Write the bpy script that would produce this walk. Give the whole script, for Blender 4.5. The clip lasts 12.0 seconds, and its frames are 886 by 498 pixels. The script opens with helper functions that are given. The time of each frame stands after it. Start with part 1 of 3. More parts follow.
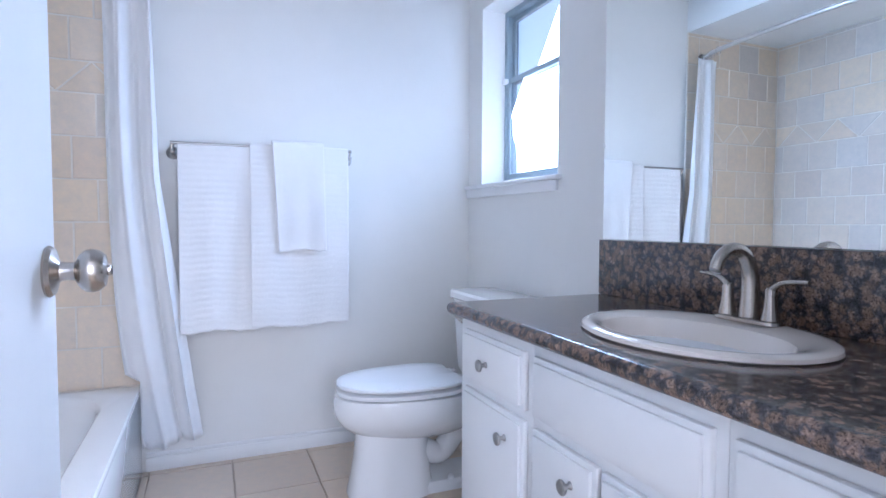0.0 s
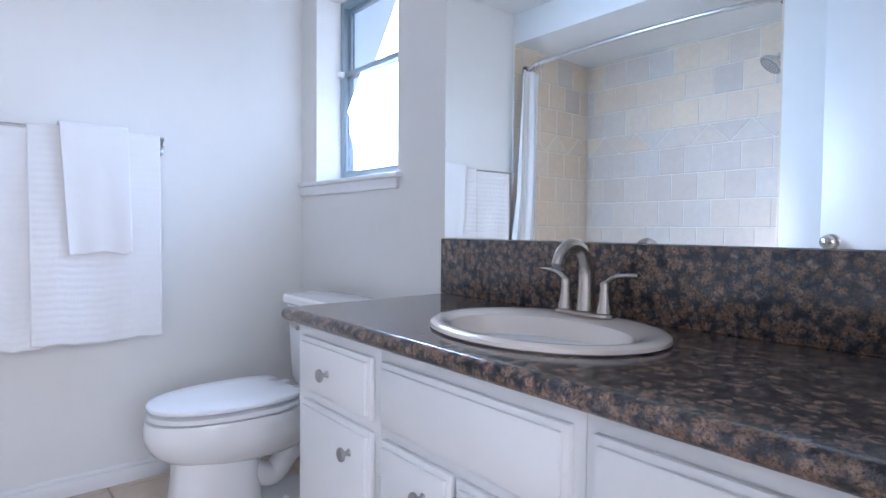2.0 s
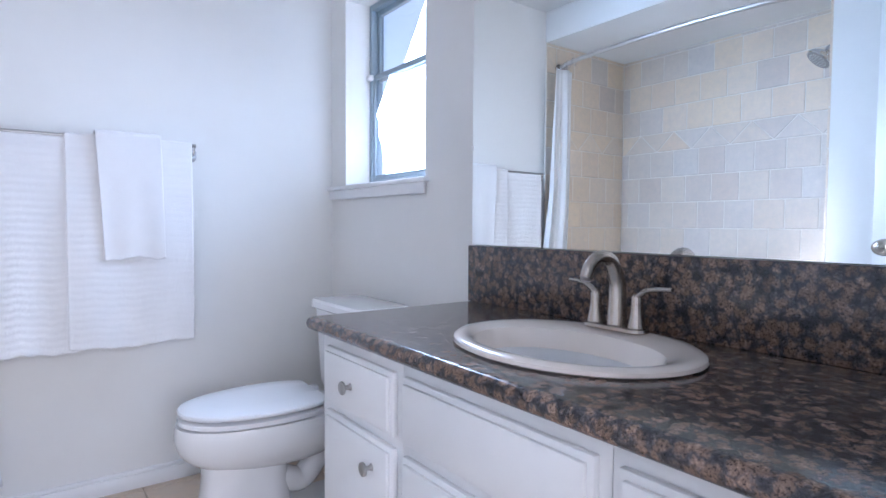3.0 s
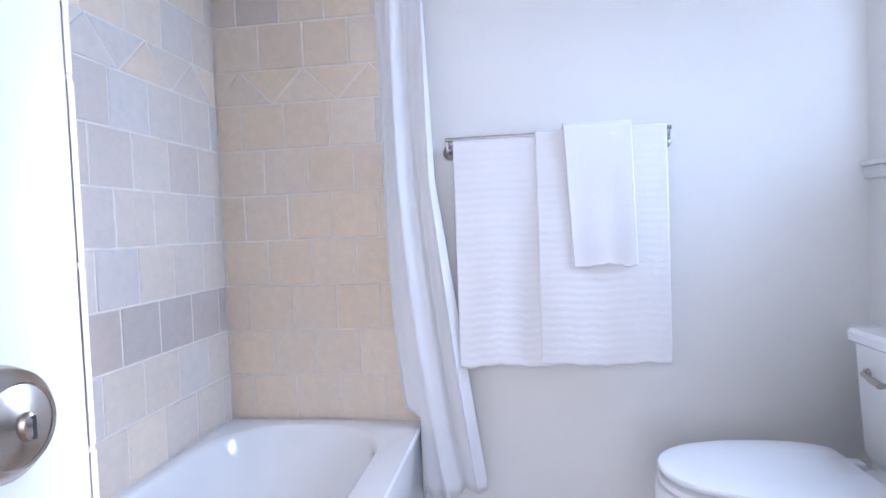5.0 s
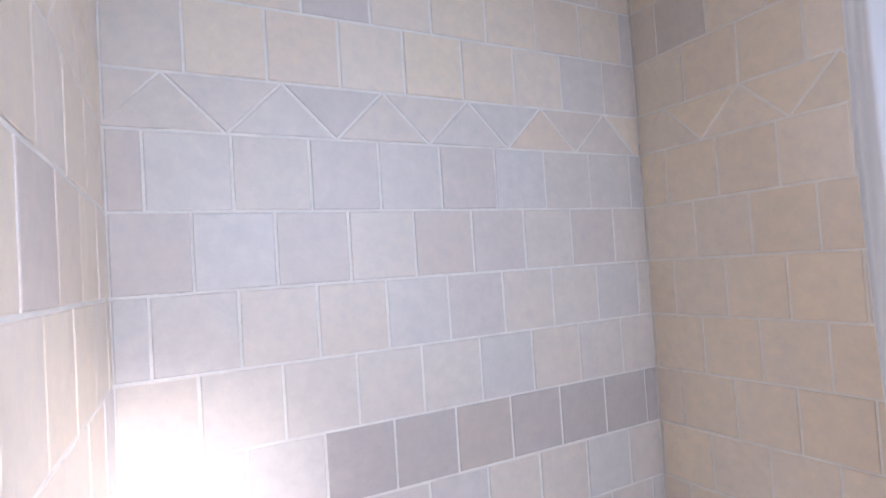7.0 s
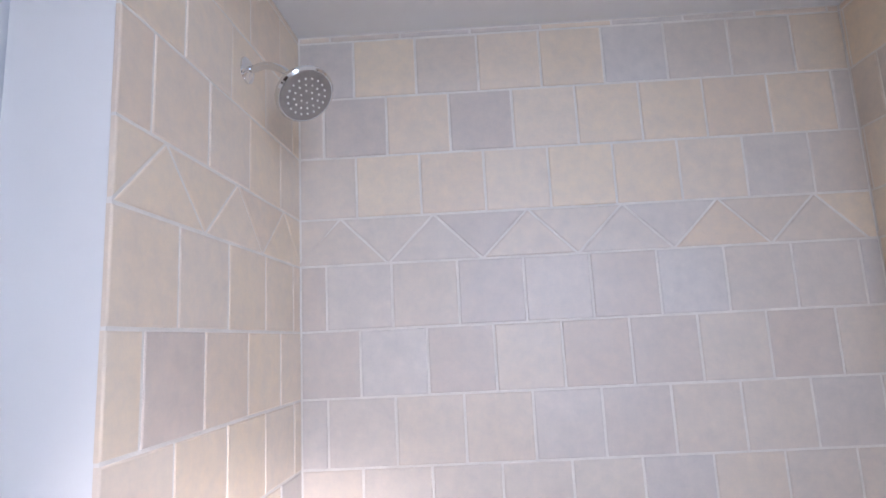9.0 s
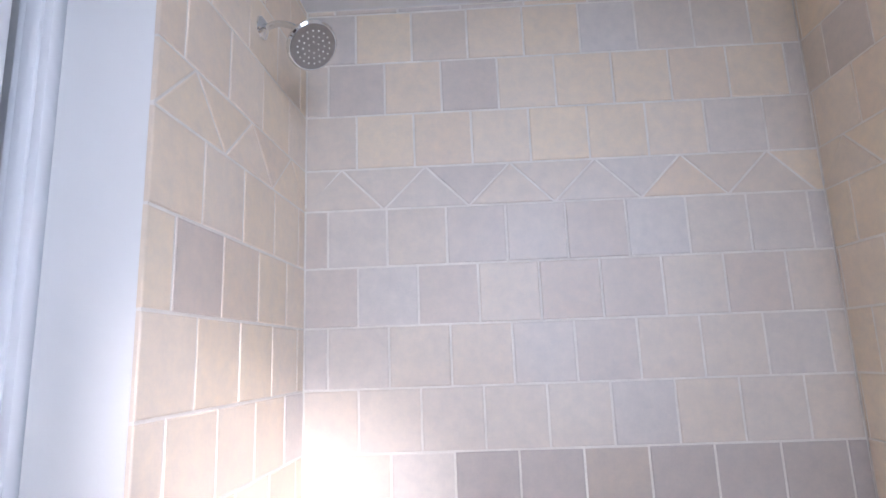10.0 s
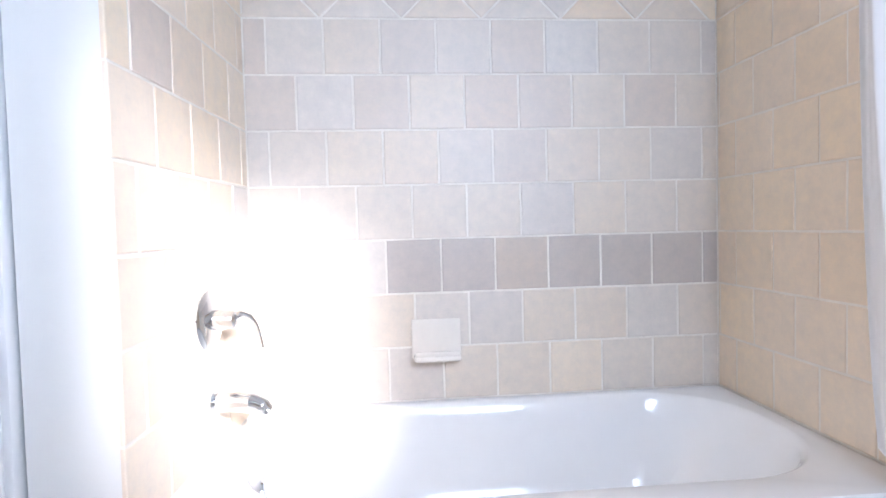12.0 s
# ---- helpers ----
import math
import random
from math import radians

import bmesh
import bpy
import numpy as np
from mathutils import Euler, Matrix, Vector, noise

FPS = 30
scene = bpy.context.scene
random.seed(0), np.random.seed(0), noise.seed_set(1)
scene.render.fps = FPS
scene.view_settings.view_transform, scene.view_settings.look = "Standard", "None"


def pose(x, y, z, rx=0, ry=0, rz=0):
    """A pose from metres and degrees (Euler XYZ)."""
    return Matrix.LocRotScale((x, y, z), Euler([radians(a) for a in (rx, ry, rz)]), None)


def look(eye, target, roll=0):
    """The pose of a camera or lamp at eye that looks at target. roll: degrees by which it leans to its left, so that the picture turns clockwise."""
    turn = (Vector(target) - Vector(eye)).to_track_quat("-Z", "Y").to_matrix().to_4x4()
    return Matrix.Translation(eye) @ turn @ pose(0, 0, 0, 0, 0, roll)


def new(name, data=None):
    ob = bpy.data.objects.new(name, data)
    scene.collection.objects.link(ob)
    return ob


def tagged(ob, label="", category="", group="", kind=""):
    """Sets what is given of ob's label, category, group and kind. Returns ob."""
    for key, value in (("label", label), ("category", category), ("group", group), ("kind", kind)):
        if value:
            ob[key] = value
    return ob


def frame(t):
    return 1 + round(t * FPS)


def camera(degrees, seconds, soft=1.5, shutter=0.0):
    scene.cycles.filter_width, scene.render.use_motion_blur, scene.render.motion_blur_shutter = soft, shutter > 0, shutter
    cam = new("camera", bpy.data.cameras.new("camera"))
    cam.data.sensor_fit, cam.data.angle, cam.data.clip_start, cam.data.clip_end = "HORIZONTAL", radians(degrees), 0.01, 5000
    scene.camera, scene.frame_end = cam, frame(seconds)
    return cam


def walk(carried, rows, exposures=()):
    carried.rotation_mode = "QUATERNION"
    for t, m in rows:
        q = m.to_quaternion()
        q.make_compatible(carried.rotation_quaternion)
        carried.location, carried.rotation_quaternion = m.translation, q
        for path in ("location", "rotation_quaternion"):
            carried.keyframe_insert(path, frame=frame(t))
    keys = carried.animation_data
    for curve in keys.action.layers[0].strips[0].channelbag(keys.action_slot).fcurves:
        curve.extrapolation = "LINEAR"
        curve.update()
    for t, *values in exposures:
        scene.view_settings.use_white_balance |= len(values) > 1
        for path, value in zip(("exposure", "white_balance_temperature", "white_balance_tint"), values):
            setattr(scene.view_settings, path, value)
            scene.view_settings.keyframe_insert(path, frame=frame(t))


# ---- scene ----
cam = camera(76.6, 12.0)
PATH = [
    (0, (1.04, -1.142, 1.069), (1.808, 0.701, 0.978), 0.2),
    (0.5, (1.061, -1.086, 1.039), (2.099, 0.621, 0.959), 0.4),
    (1, (1.066, -1.062, 1.034), (2.265, 0.537, 0.96), 0.7),
    (1.5, (1.067, -1.054, 1.049), (2.328, 0.496, 0.971), 0.7),
    (2, (1.067, -1.039, 1.05), (2.343, 0.499, 0.976), 0.45),
    (2.5, (1.074, -1.029, 1.048), (2.347, 0.51, 0.979), 0.45),
    (2.7, (1.09, -1.028, 1.06), (2.341, 0.531, 0.987), 0.45),
    (4.3, (1.138, -0.828, 1.115), (1.529, 1.132, 1.019), -1.2),
    (4.5, (1.156, -0.740, 1.099), (1.349, 1.250, 1.013), -1.4),
    (5, (1.148, -0.521, 1.091), (0.871, 1.458, 1.018), -2.2),
    (5.5, (1.195, -0.326, 1.126), (0.396, 1.505, 1.037), -2.9),
    (6, (1.291, -0.186, 1.198), (0.012, 1.35, 1.138), -3.2),
    (6.5, (1.296, -0.08, 1.251), (-0.284, 1.146, 1.225), -3.4),
    (7, (1.3, 0.054, 1.263), (-0.456, 1.009, 1.329), -3.7),
    (7.5, (1.334, 0.196, 1.339), (-0.57, 0.799, 1.441), -3.5),
    (7.7, (1.336, 0.223, 1.361), (-0.605, 0.686, 1.492), -3.4),
    (9.3, (1.507, 0.445, 1.379), (-0.461, 0.365, 1.724), -2.7),
    (9.5, (1.523, 0.451, 1.314), (-0.443, 0.366, 1.669), -2.6),
    (10, (1.607, 0.455, 1.153), (-0.357, 0.396, 1.529), -2.1),
    (10.5, (1.674, 0.417, 1.061), (-0.293, 0.49, 1.418), -1.9),
    (11, (1.715, 0.440, 0.966), (-0.257, 0.571, 1.269), -1.6),
    (11.5, (1.76, 0.443, 0.960), (-0.23, 0.595, 1.059), -1.5),
    (12, (1.786, 0.446, 0.934), (-0.204, 0.618, 0.855), -1.5),
]
walk(cam, [(t, look(eye, target, roll)) for t, eye, target, roll in PATH],
     exposures=[(0.0, 0.27, 5020, 17), (2.5, 0.18, 5300, 18), (4.5, 0.38, 5220, 20), (5.5, 0.27, 5350, 21), (7.0, 0.0, 5780, 24), (7.5, -0.06, 5880, 25), (9.5, -0.12, 6000, 25), (10.5, -0.02, 5920, 22), (11.2, 0.08, 5850, 19), (12.0, 0.33, 5900, 18)])

# ---- light ----
SUN_WAY = Vector((-2.25, -1.02, -1.08))
world = bpy.data.worlds.new("sky")
scene.world = world
world.use_nodes = True
wn = world.node_tree.nodes
sky = wn.new("ShaderNodeTexSky")
sky.sky_type, sky.sun_disc = "NISHITA", False
sky.sun_elevation = math.atan2(1.08, math.hypot(2.25, 1.02))
sky.sun_rotation = math.atan2(2.25, 1.02)
world.node_tree.links.new(sky.outputs[0], wn["Background"].inputs[0])
wn["Background"].inputs[1].default_value = 0.15

sun = new("sun", bpy.data.lights.new("sun", "SUN"))
sun.data.energy, sun.data.angle, sun.data.color = 9.5, radians(10), (1.0, 0.96, 0.9)
sun.matrix_basis = look((8, 5, 6), Vector((8, 5, 6)) + SUN_WAY)


def area(name, eye, target, w, h, watts, colour):
    ob = new(name, bpy.data.lights.new(name, "AREA"))
    ob.data.shape, ob.data.size, ob.data.size_y, ob.data.energy, ob.data.color = "RECTANGLE", w, h, watts, colour
    ob.matrix_basis = look(eye, target)
    return ob


window_lamp = area("window_daylight", (2.56, 1.03, 1.70), (1.2, 0.30, 1.15), 0.66, 0.8, 17, (0.66, 0.83, 1.0))
window_lamp.data.spread = radians(118)
# added fill lamp in the unseen hall, brightens the room through the doorway
area("hall_fill", (1.2, -2.75, 1.45), (1.2, 0.0, 0.95), 1.6, 1.7, 48, (1.0, 0.93, 0.85))

# ---- materials ----


def material(name, colour, rough=0.5, metal=0.0, vary=0.0, scale=8.0, bump=0.0, bump_scale=60.0, coat=0.0, per_object=0.0):
    """Principled material with a two-scale tone variation and fine relief."""
    m = bpy.data.materials.new(name)
    m.use_nodes = True
    n, l = m.node_tree.nodes, m.node_tree.links
    b = n["Principled BSDF"]
    b.inputs["Base Color"].default_value = (*colour, 1)
    b.inputs["Roughness"].default_value, b.inputs["Metallic"].default_value = rough, metal
    b.inputs["Coat Weight"].default_value = coat
    tc = n.new("ShaderNodeTexCoord")
    if vary:
        big, fine = n.new("ShaderNodeTexNoise"), n.new("ShaderNodeTexNoise")
        big.inputs["Scale"].default_value, fine.inputs["Scale"].default_value = scale, scale * 9
        big.inputs["Detail"].default_value = fine.inputs["Detail"].default_value = 4
        add = n.new("ShaderNodeMath")
        add.operation = "MULTIPLY_ADD"
        add.inputs[1].default_value = 0.35
        l.new(tc.outputs["Object"], big.inputs["Vector"]), l.new(tc.outputs["Object"], fine.inputs["Vector"])
        l.new(fine.outputs[0], add.inputs[0]), l.new(big.outputs[0], add.inputs[2])
        hsv = n.new("ShaderNodeHueSaturation")
        hsv.inputs["Color"].default_value = (*colour, 1)
        rng = n.new("ShaderNodeMapRange")
        rng.inputs["From Min"].default_value, rng.inputs["From Max"].default_value = 0.35, 1.0
        rng.inputs["To Min"].default_value, rng.inputs["To Max"].default_value = 1 - vary, 1 + vary
        l.new(add.outputs[0], rng.inputs["Value"]), l.new(rng.outputs[0], hsv.inputs["Value"])
        l.new(hsv.outputs[0], b.inputs["Base Color"])
    if bump:
        tex, bp = n.new("ShaderNodeTexNoise"), n.new("ShaderNodeBump")
        tex.inputs["Scale"].default_value, tex.inputs["Detail"].default_value = bump_scale, 5
        bp.inputs["Strength"].default_value, bp.inputs["Distance"].default_value = bump, 0.004
        l.new(tc.outputs["Object"], tex.inputs["Vector"])
        l.new(tex.outputs[0], bp.inputs["Height"]), l.new(bp.outputs[0], b.inputs["Normal"])
    return m


def ramp_node(n, stops):
    r = n.new("ShaderNodeValToRGB")
    e = r.color_ramp.elements
    while len(e) < len(stops):
        e.new(0.5)
    for k, (p, c) in zip(e, stops):
        k.position, k.color = p, (*c, 1)
    return r


def stone_tile(name, stops, mottle=0.085):
    """Tumbled ceramic tile: each piece takes its own tone, with clouds and pits."""
    m = bpy.data.materials.new(name)
    m.use_nodes = True
    n, l = m.node_tree.nodes, m.node_tree.links
    b = n["Principled BSDF"]
    b.inputs["Roughness"].default_value = 0.46
    info, tc = n.new("ShaderNodeObjectInfo"), n.new("ShaderNodeTexCoord")
    ramp = ramp_node(n, stops)
    l.new(info.outputs["Random"], ramp.inputs[0])
    shift = n.new("ShaderNodeVectorMath")
    shift.operation = "MULTIPLY_ADD"
    shift.inputs[1].default_value = (37, 53, 71)
    l.new(info.outputs["Random"], shift.inputs[0]), l.new(tc.outputs["Object"], shift.inputs[2])
    cloud, pit = n.new("ShaderNodeTexNoise"), n.new("ShaderNodeTexNoise")
    cloud.inputs["Scale"].default_value, cloud.inputs["Detail"].default_value, cloud.inputs["Roughness"].default_value = 26, 10, 0.74
    pit.inputs["Scale"].default_value, pit.inputs["Detail"].default_value = 70, 3
    l.new(shift.outputs[0], cloud.inputs["Vector"]), l.new(shift.outputs[0], pit.inputs["Vector"])
    val = n.new("ShaderNodeMapRange")
    val.inputs["From Min"].default_value, val.inputs["From Max"].default_value = 0.3, 0.7
    val.inputs["To Min"].default_value, val.inputs["To Max"].default_value = 1 - mottle, 1 + mottle
    hue = n.new("ShaderNodeMapRange")
    hue.inputs["From Min"].default_value, hue.inputs["From Max"].default_value = 0.3, 0.7
    hue.inputs["To Min"].default_value, hue.inputs["To Max"].default_value = 0.88, 1.14
    l.new(cloud.outputs[0], val.inputs["Value"]), l.new(cloud.outputs[0], hue.inputs["Value"])
    hsv = n.new("ShaderNodeHueSaturation")
    l.new(ramp.outputs[0], hsv.inputs["Color"]), l.new(val.outputs[0], hsv.inputs["Value"]), l.new(hue.outputs[0], hsv.inputs["Saturation"])
    l.new(hsv.outputs[0], b.inputs["Base Color"])
    bp = n.new("ShaderNodeBump")
    bp.inputs["Strength"].default_value, bp.inputs["Distance"].default_value = 0.22, 0.003
    mix = n.new("ShaderNodeMath")
    mix.operation = "MULTIPLY_ADD"
    mix.inputs[1].default_value = 0.4
    l.new(pit.outputs[0], mix.inputs[0]), l.new(cloud.outputs[0], mix.inputs[2])
    l.new(mix.outputs[0], bp.inputs["Height"]), l.new(bp.outputs[0], b.inputs["Normal"])
    return m


def granite_stone(name):
    """Brown granite: rounded pinkish-brown ovoids in a black and grey ground."""
    m = bpy.data.materials.new(name)
    m.use_nodes = True
    n, l = m.node_tree.nodes, m.node_tree.links
    b = n["Principled BSDF"]
    b.inputs["Roughness"].default_value = 0.14
    b.inputs["Coat Weight"].default_value, b.inputs["Coat Roughness"].default_value = 0.12, 0.06
    tc = n.new("ShaderNodeTexCoord")
    warp = n.new("ShaderNodeTexNoise")
    warp.inputs["Scale"].default_value, warp.inputs["Detail"].default_value = 70, 4
    off = n.new("ShaderNodeVectorMath")
    off.operation = "MULTIPLY_ADD"
    off.inputs[1].default_value = (0.030, 0.030, 0.030)
    l.new(tc.outputs["Object"], warp.inputs["Vector"])
    l.new(warp.outputs["Color"], off.inputs[0]), l.new(tc.outputs["Object"], off.inputs[2])
    cells = n.new("ShaderNodeTexVoronoi")
    cells.inputs["Scale"].default_value = 46
    l.new(off.outputs[0], cells.inputs["Vector"])
    body = ramp_node(n, [(0.0, (0.27, 0.18, 0.13)), (0.40, (0.215, 0.145, 0.108)), (0.50, (0.145, 0.106, 0.090)), (0.60, (0.080, 0.070, 0.070)), (0.82, (0.034, 0.033, 0.038))])
    l.new(cells.outputs["Distance"], body.inputs[0])
    grain = n.new("ShaderNodeTexNoise")
    grain.inputs["Scale"].default_value, grain.inputs["Detail"].default_value, grain.inputs["Roughness"].default_value = 230, 7, 0.75
    l.new(tc.outputs["Object"], grain.inputs["Vector"])
    speck = ramp_node(n, [(0.40, (0.14, 0.14, 0.17)), (0.46, (0.78, 0.75, 0.73)), (0.56, (1.0, 1.0, 1.0)), (0.64, (1.6, 1.55, 1.55))])
    l.new(grain.outputs[0], speck.inputs[0])
    mul = n.new("ShaderNodeMix")
    mul.data_type, mul.blend_type = "RGBA", "MULTIPLY"
    mul.inputs[0].default_value = 1.0
    l.new(body.outputs[0], mul.inputs[6]), l.new(speck.outputs[0], mul.inputs[7])
    tone = n.new("ShaderNodeHueSaturation")
    rnd = n.new("ShaderNodeMapRange")
    rnd.inputs["To Min"].default_value, rnd.inputs["To Max"].default_value = 0.6, 1.35
    sep = n.new("ShaderNodeSeparateColor")
    l.new(cells.outputs["Color"], sep.inputs[0]), l.new(sep.outputs[0], rnd.inputs["Value"])
    l.new(rnd.outputs[0], tone.inputs["Value"]), l.new(mul.outputs[2], tone.inputs["Color"])
    l.new(tone.outputs[0], b.inputs["Base Color"])
    return m


def cloth(name, colour, ribs=0.0, translucent=0.0):
    m = material(name, colour, 0.95, vary=0.03, scale=6, bump=0.0)
    n, l = m.node_tree.nodes, m.node_tree.links
    b = n["Principled BSDF"]
    b.inputs["Sheen Weight"].default_value = 0.3
    tc = n.new("ShaderNodeTexCoord")
    tex, bp = n.new("ShaderNodeTexNoise"), n.new("ShaderNodeBump")
    tex.inputs["Scale"].default_value, tex.inputs["Detail"].default_value = 420 if ribs else 900, 2
    bp.inputs["Strength"].default_value, bp.inputs["Distance"].default_value = (0.5 if ribs else 0.15), 0.003
    l.new(tc.outputs["Object"], tex.inputs["Vector"]), l.new(tex.outputs[0], bp.inputs["Height"]), l.new(bp.outputs[0], b.inputs["Normal"])
    if translucent:
        tr, mx = n.new("ShaderNodeBsdfTranslucent"), n.new("ShaderNodeMixShader")
        tr.inputs[0].default_value = (*colour, 1)
        mx.inputs[0].default_value = translucent
        l.new(b.outputs[0], mx.inputs[1]), l.new(tr.outputs[0], mx.inputs[2])
        l.new(mx.outputs[0], n["Material Output"].inputs[0])
    return m


PLASTER = material("wall_paint", (0.80, 0.79, 0.765), 0.6, vary=0.025, scale=1.5, bump=0.12, bump_scale=45)
CEILING = material("ceiling_paint", (0.82, 0.82, 0.81), 0.8, vary=0.02, scale=2, bump=0.15, bump_scale=60)
TRIM = material("white_enamel", (0.82, 0.82, 0.82), 0.3, vary=0.02, scale=3, bump=0.05, bump_scale=25)
CABINET = material("cabinet_paint", (0.80, 0.80, 0.80), 0.38, vary=0.02, scale=3, bump=0.06, bump_scale=30)
GROUT = material("grout", (0.76, 0.71, 0.64), 0.9, vary=0.12, scale=14, bump=0.4, bump_scale=200)
TILE_BUFF = stone_tile("buff_wall_tile", [(0.0, (0.72, 0.605, 0.475)), (0.3, (0.75, 0.63, 0.485)), (0.55, (0.72, 0.62, 0.51)), (0.8, (0.755, 0.645, 0.52)), (1.0, (0.69, 0.57, 0.45))])
TILE_PALE = stone_tile("pale_wall_tile", [(0.0, (0.65, 0.568, 0.487)), (0.2, (0.665, 0.575, 0.48)), (0.4, (0.64, 0.59, 0.54)), (0.6, (0.665, 0.58, 0.49)), (0.8, (0.615, 0.56, 0.51)), (1.0, (0.61, 0.52, 0.445))])
TILE_DARK = stone_tile("rose_wall_tile", [(0.0, (0.53, 0.44, 0.36)), (0.5, (0.50, 0.435, 0.385)), (1.0, (0.475, 0.42, 0.385))])
FLOOR_TILE = stone_tile("floor_tile", [(0.0, (0.56, 0.45, 0.345)), (0.5, (0.58, 0.475, 0.37)), (1.0, (0.54, 0.43, 0.33))], 0.07)
FLOOR_GROUT = material("floor_grout", (0.44, 0.36, 0.28), 0.9, vary=0.1, scale=20, bump=0.3, bump_scale=150)
PORCELAIN = material("white_porcelain", (0.83, 0.83, 0.83), 0.07, vary=0.01, scale=2, coat=0.5)
BISCUIT = material("biscuit_porcelain", (0.87, 0.785, 0.71), 0.12, vary=0.01, scale=2, coat=0.5)
ENAMEL = material("tub_enamel", (0.83, 0.82, 0.81), 0.10, vary=0.02, scale=2, coat=0.5)
SEAT = material("seat_plastic", (0.82, 0.82, 0.83), 0.16, vary=0.01, scale=2)
GRANITE = granite_stone("brown_granite")
NICKEL = material("brushed_nickel", (0.50, 0.455, 0.41), 0.27, 1.0, vary=0.06, scale=30, bump=0.03, bump_scale=300)
CHROME = material("chrome", (0.78, 0.79, 0.80), 0.07, 1.0)
PEWTER = material("pewter", (0.42, 0.41, 0.40), 0.33, 1.0, vary=0.1, scale=60)
BRONZE = material("aged_metal", (0.22, 0.20, 0.18), 0.4, 1.0, vary=0.15, scale=40)
SLOT_SHADE = material("slot_shade", (0.03, 0.03, 0.035), 0.7)
TERRY = cloth("white_terry", (0.82, 0.81, 0.81), 1.0)
CURTAIN = cloth("white_curtain", (0.88, 0.88, 0.89), 0.0, 0.20)
ALU = material("window_aluminium", (0.36, 0.43, 0.48), 0.4, 0.6, vary=0.06, scale=15)
PLASTIC = material("white_plastic", (0.85, 0.85, 0.84), 0.35)
STEEL = material("strike_steel", (0.62, 0.61, 0.61), 0.38, 1.0, vary=0.05, scale=40)
SIDING = material("outdoor_siding", (0.55, 0.58, 0.6), 0.8, vary=0.08, scale=4)
GROUND = material("outdoor_ground", (0.42, 0.40, 0.36), 0.95, vary=0.2, scale=0.8, bump=0.4, bump_scale=6)
MIRROR = material("silvered_mirror", (0.90, 0.93, 0.92), 0.0, 1.0)
GLASS = bpy.data.materials.new("window_glass")
GLASS.use_nodes = True
gb = GLASS.node_tree.nodes["Principled BSDF"]
gb.inputs["Transmission Weight"].default_value, gb.inputs["Roughness"].default_value, gb.inputs["IOR"].default_value = 1.0, 0.0, 1.45

# ---- mesh helpers ----


def world_of(ob):
    p = Vector(ob.location)
    while ob.parent:
        ob = ob.parent
        p += ob.location
    return p


def mesh_of(name, bm, mat, smooth=True):
    bmesh.ops.recalc_face_normals(bm, faces=bm.faces)
    me = bpy.data.meshes.new(name)
    bm.to_mesh(me)
    bm.free()
    me.materials.append(mat)
    for f in me.polygons:
        f.use_smooth = smooth
    if smooth:
        me.set_sharp_from_angle(angle=radians(38))
    return me


def part(name, bm, mat, parent, label="", smooth=True):
    """One mesh object under a thing or a part; the bmesh is in world coordinates."""
    base = world_of(parent)
    bmesh.ops.translate(bm, vec=-base, verts=bm.verts)
    ob = new(name, mesh_of(name, bm, mat, smooth))
    ob.parent = parent
    return tagged(ob, label)


def thing(name, base, label, category, group=""):
    e = new(name)
    e.location = base
    e.empty_display_size = 0.05
    return tagged(e, label, category, group)


def solid(name, bm, mat, label="", category="", kind="", smooth=True):
    return tagged(new(name, mesh_of(name, bm, mat, smooth)), label, category, "", kind)


def box(lo, hi, bevel=0.0, seg=2, bm=None):
    own = bmesh.new()
    lo, hi = Vector(lo), Vector(hi)
    bmesh.ops.create_cube(own, size=1.0, matrix=Matrix.Translation((lo + hi) / 2) @ Matrix.Diagonal((*(hi - lo), 1)))
    if bevel:
        bmesh.ops.bevel(own, geom=own.edges[:], offset=bevel, segments=seg, affect="EDGES", profile=0.5)
    return join(bm, own) if bm else own


def join(a, b):
    me = bpy.data.meshes.new("tmp")
    b.to_mesh(me)
    b.free()
    a.from_mesh(me)
    bpy.data.meshes.remove(me)
    return a


def loft(rings, cap_start=True, cap_end=True, closed=True):
    """Skin over rings of equal length."""
    bm = bmesh.new()
    vs = [[bm.verts.new(p) for p in r] for r in rings]
    n = len(vs[0])
    for a, b in zip(vs, vs[1:]):
        for i in range(n if closed else n - 1):
            j = (i + 1) % n
            bm.faces.new((a[i], a[j], b[j], b[i]))
    if cap_start:
        bm.faces.new(vs[0][::-1])
    if cap_end:
        bm.faces.new(vs[-1])
    return bm


def lathe(profile, m=Matrix(), n=28):
    """Turn (radius, height) pairs about local z, placed by m."""
    rings = [[m @ Vector((r * math.cos(2 * math.pi * i / n), r * math.sin(2 * math.pi * i / n), h)) for i in range(n)] for r, h in profile]
    return loft(rings)


def tube(points, radii, n=14, flat=1.0):
    """A swept round bar; flat squeezes it across its second axis."""
    pts = [Vector(p) for p in points]
    rings = []
    side = None
    for i, p in enumerate(pts):
        d = (pts[min(i + 1, len(pts) - 1)] - pts[max(i - 1, 0)]).normalized()
        if side is None:
            side = d.cross(Vector((0, 0, 1)) if abs(d.z) < 0.9 else Vector((0, 1, 0))).normalized()
        side = (side - d * side.dot(d)).normalized()
        up = d.cross(side)
        r = radii[i] if hasattr(radii, "__len__") else radii
        rings.append([p + side * r * math.cos(2 * math.pi * k / n) + up * r * flat * math.sin(2 * math.pi * k / n) for k in range(n)])
    return loft(rings)


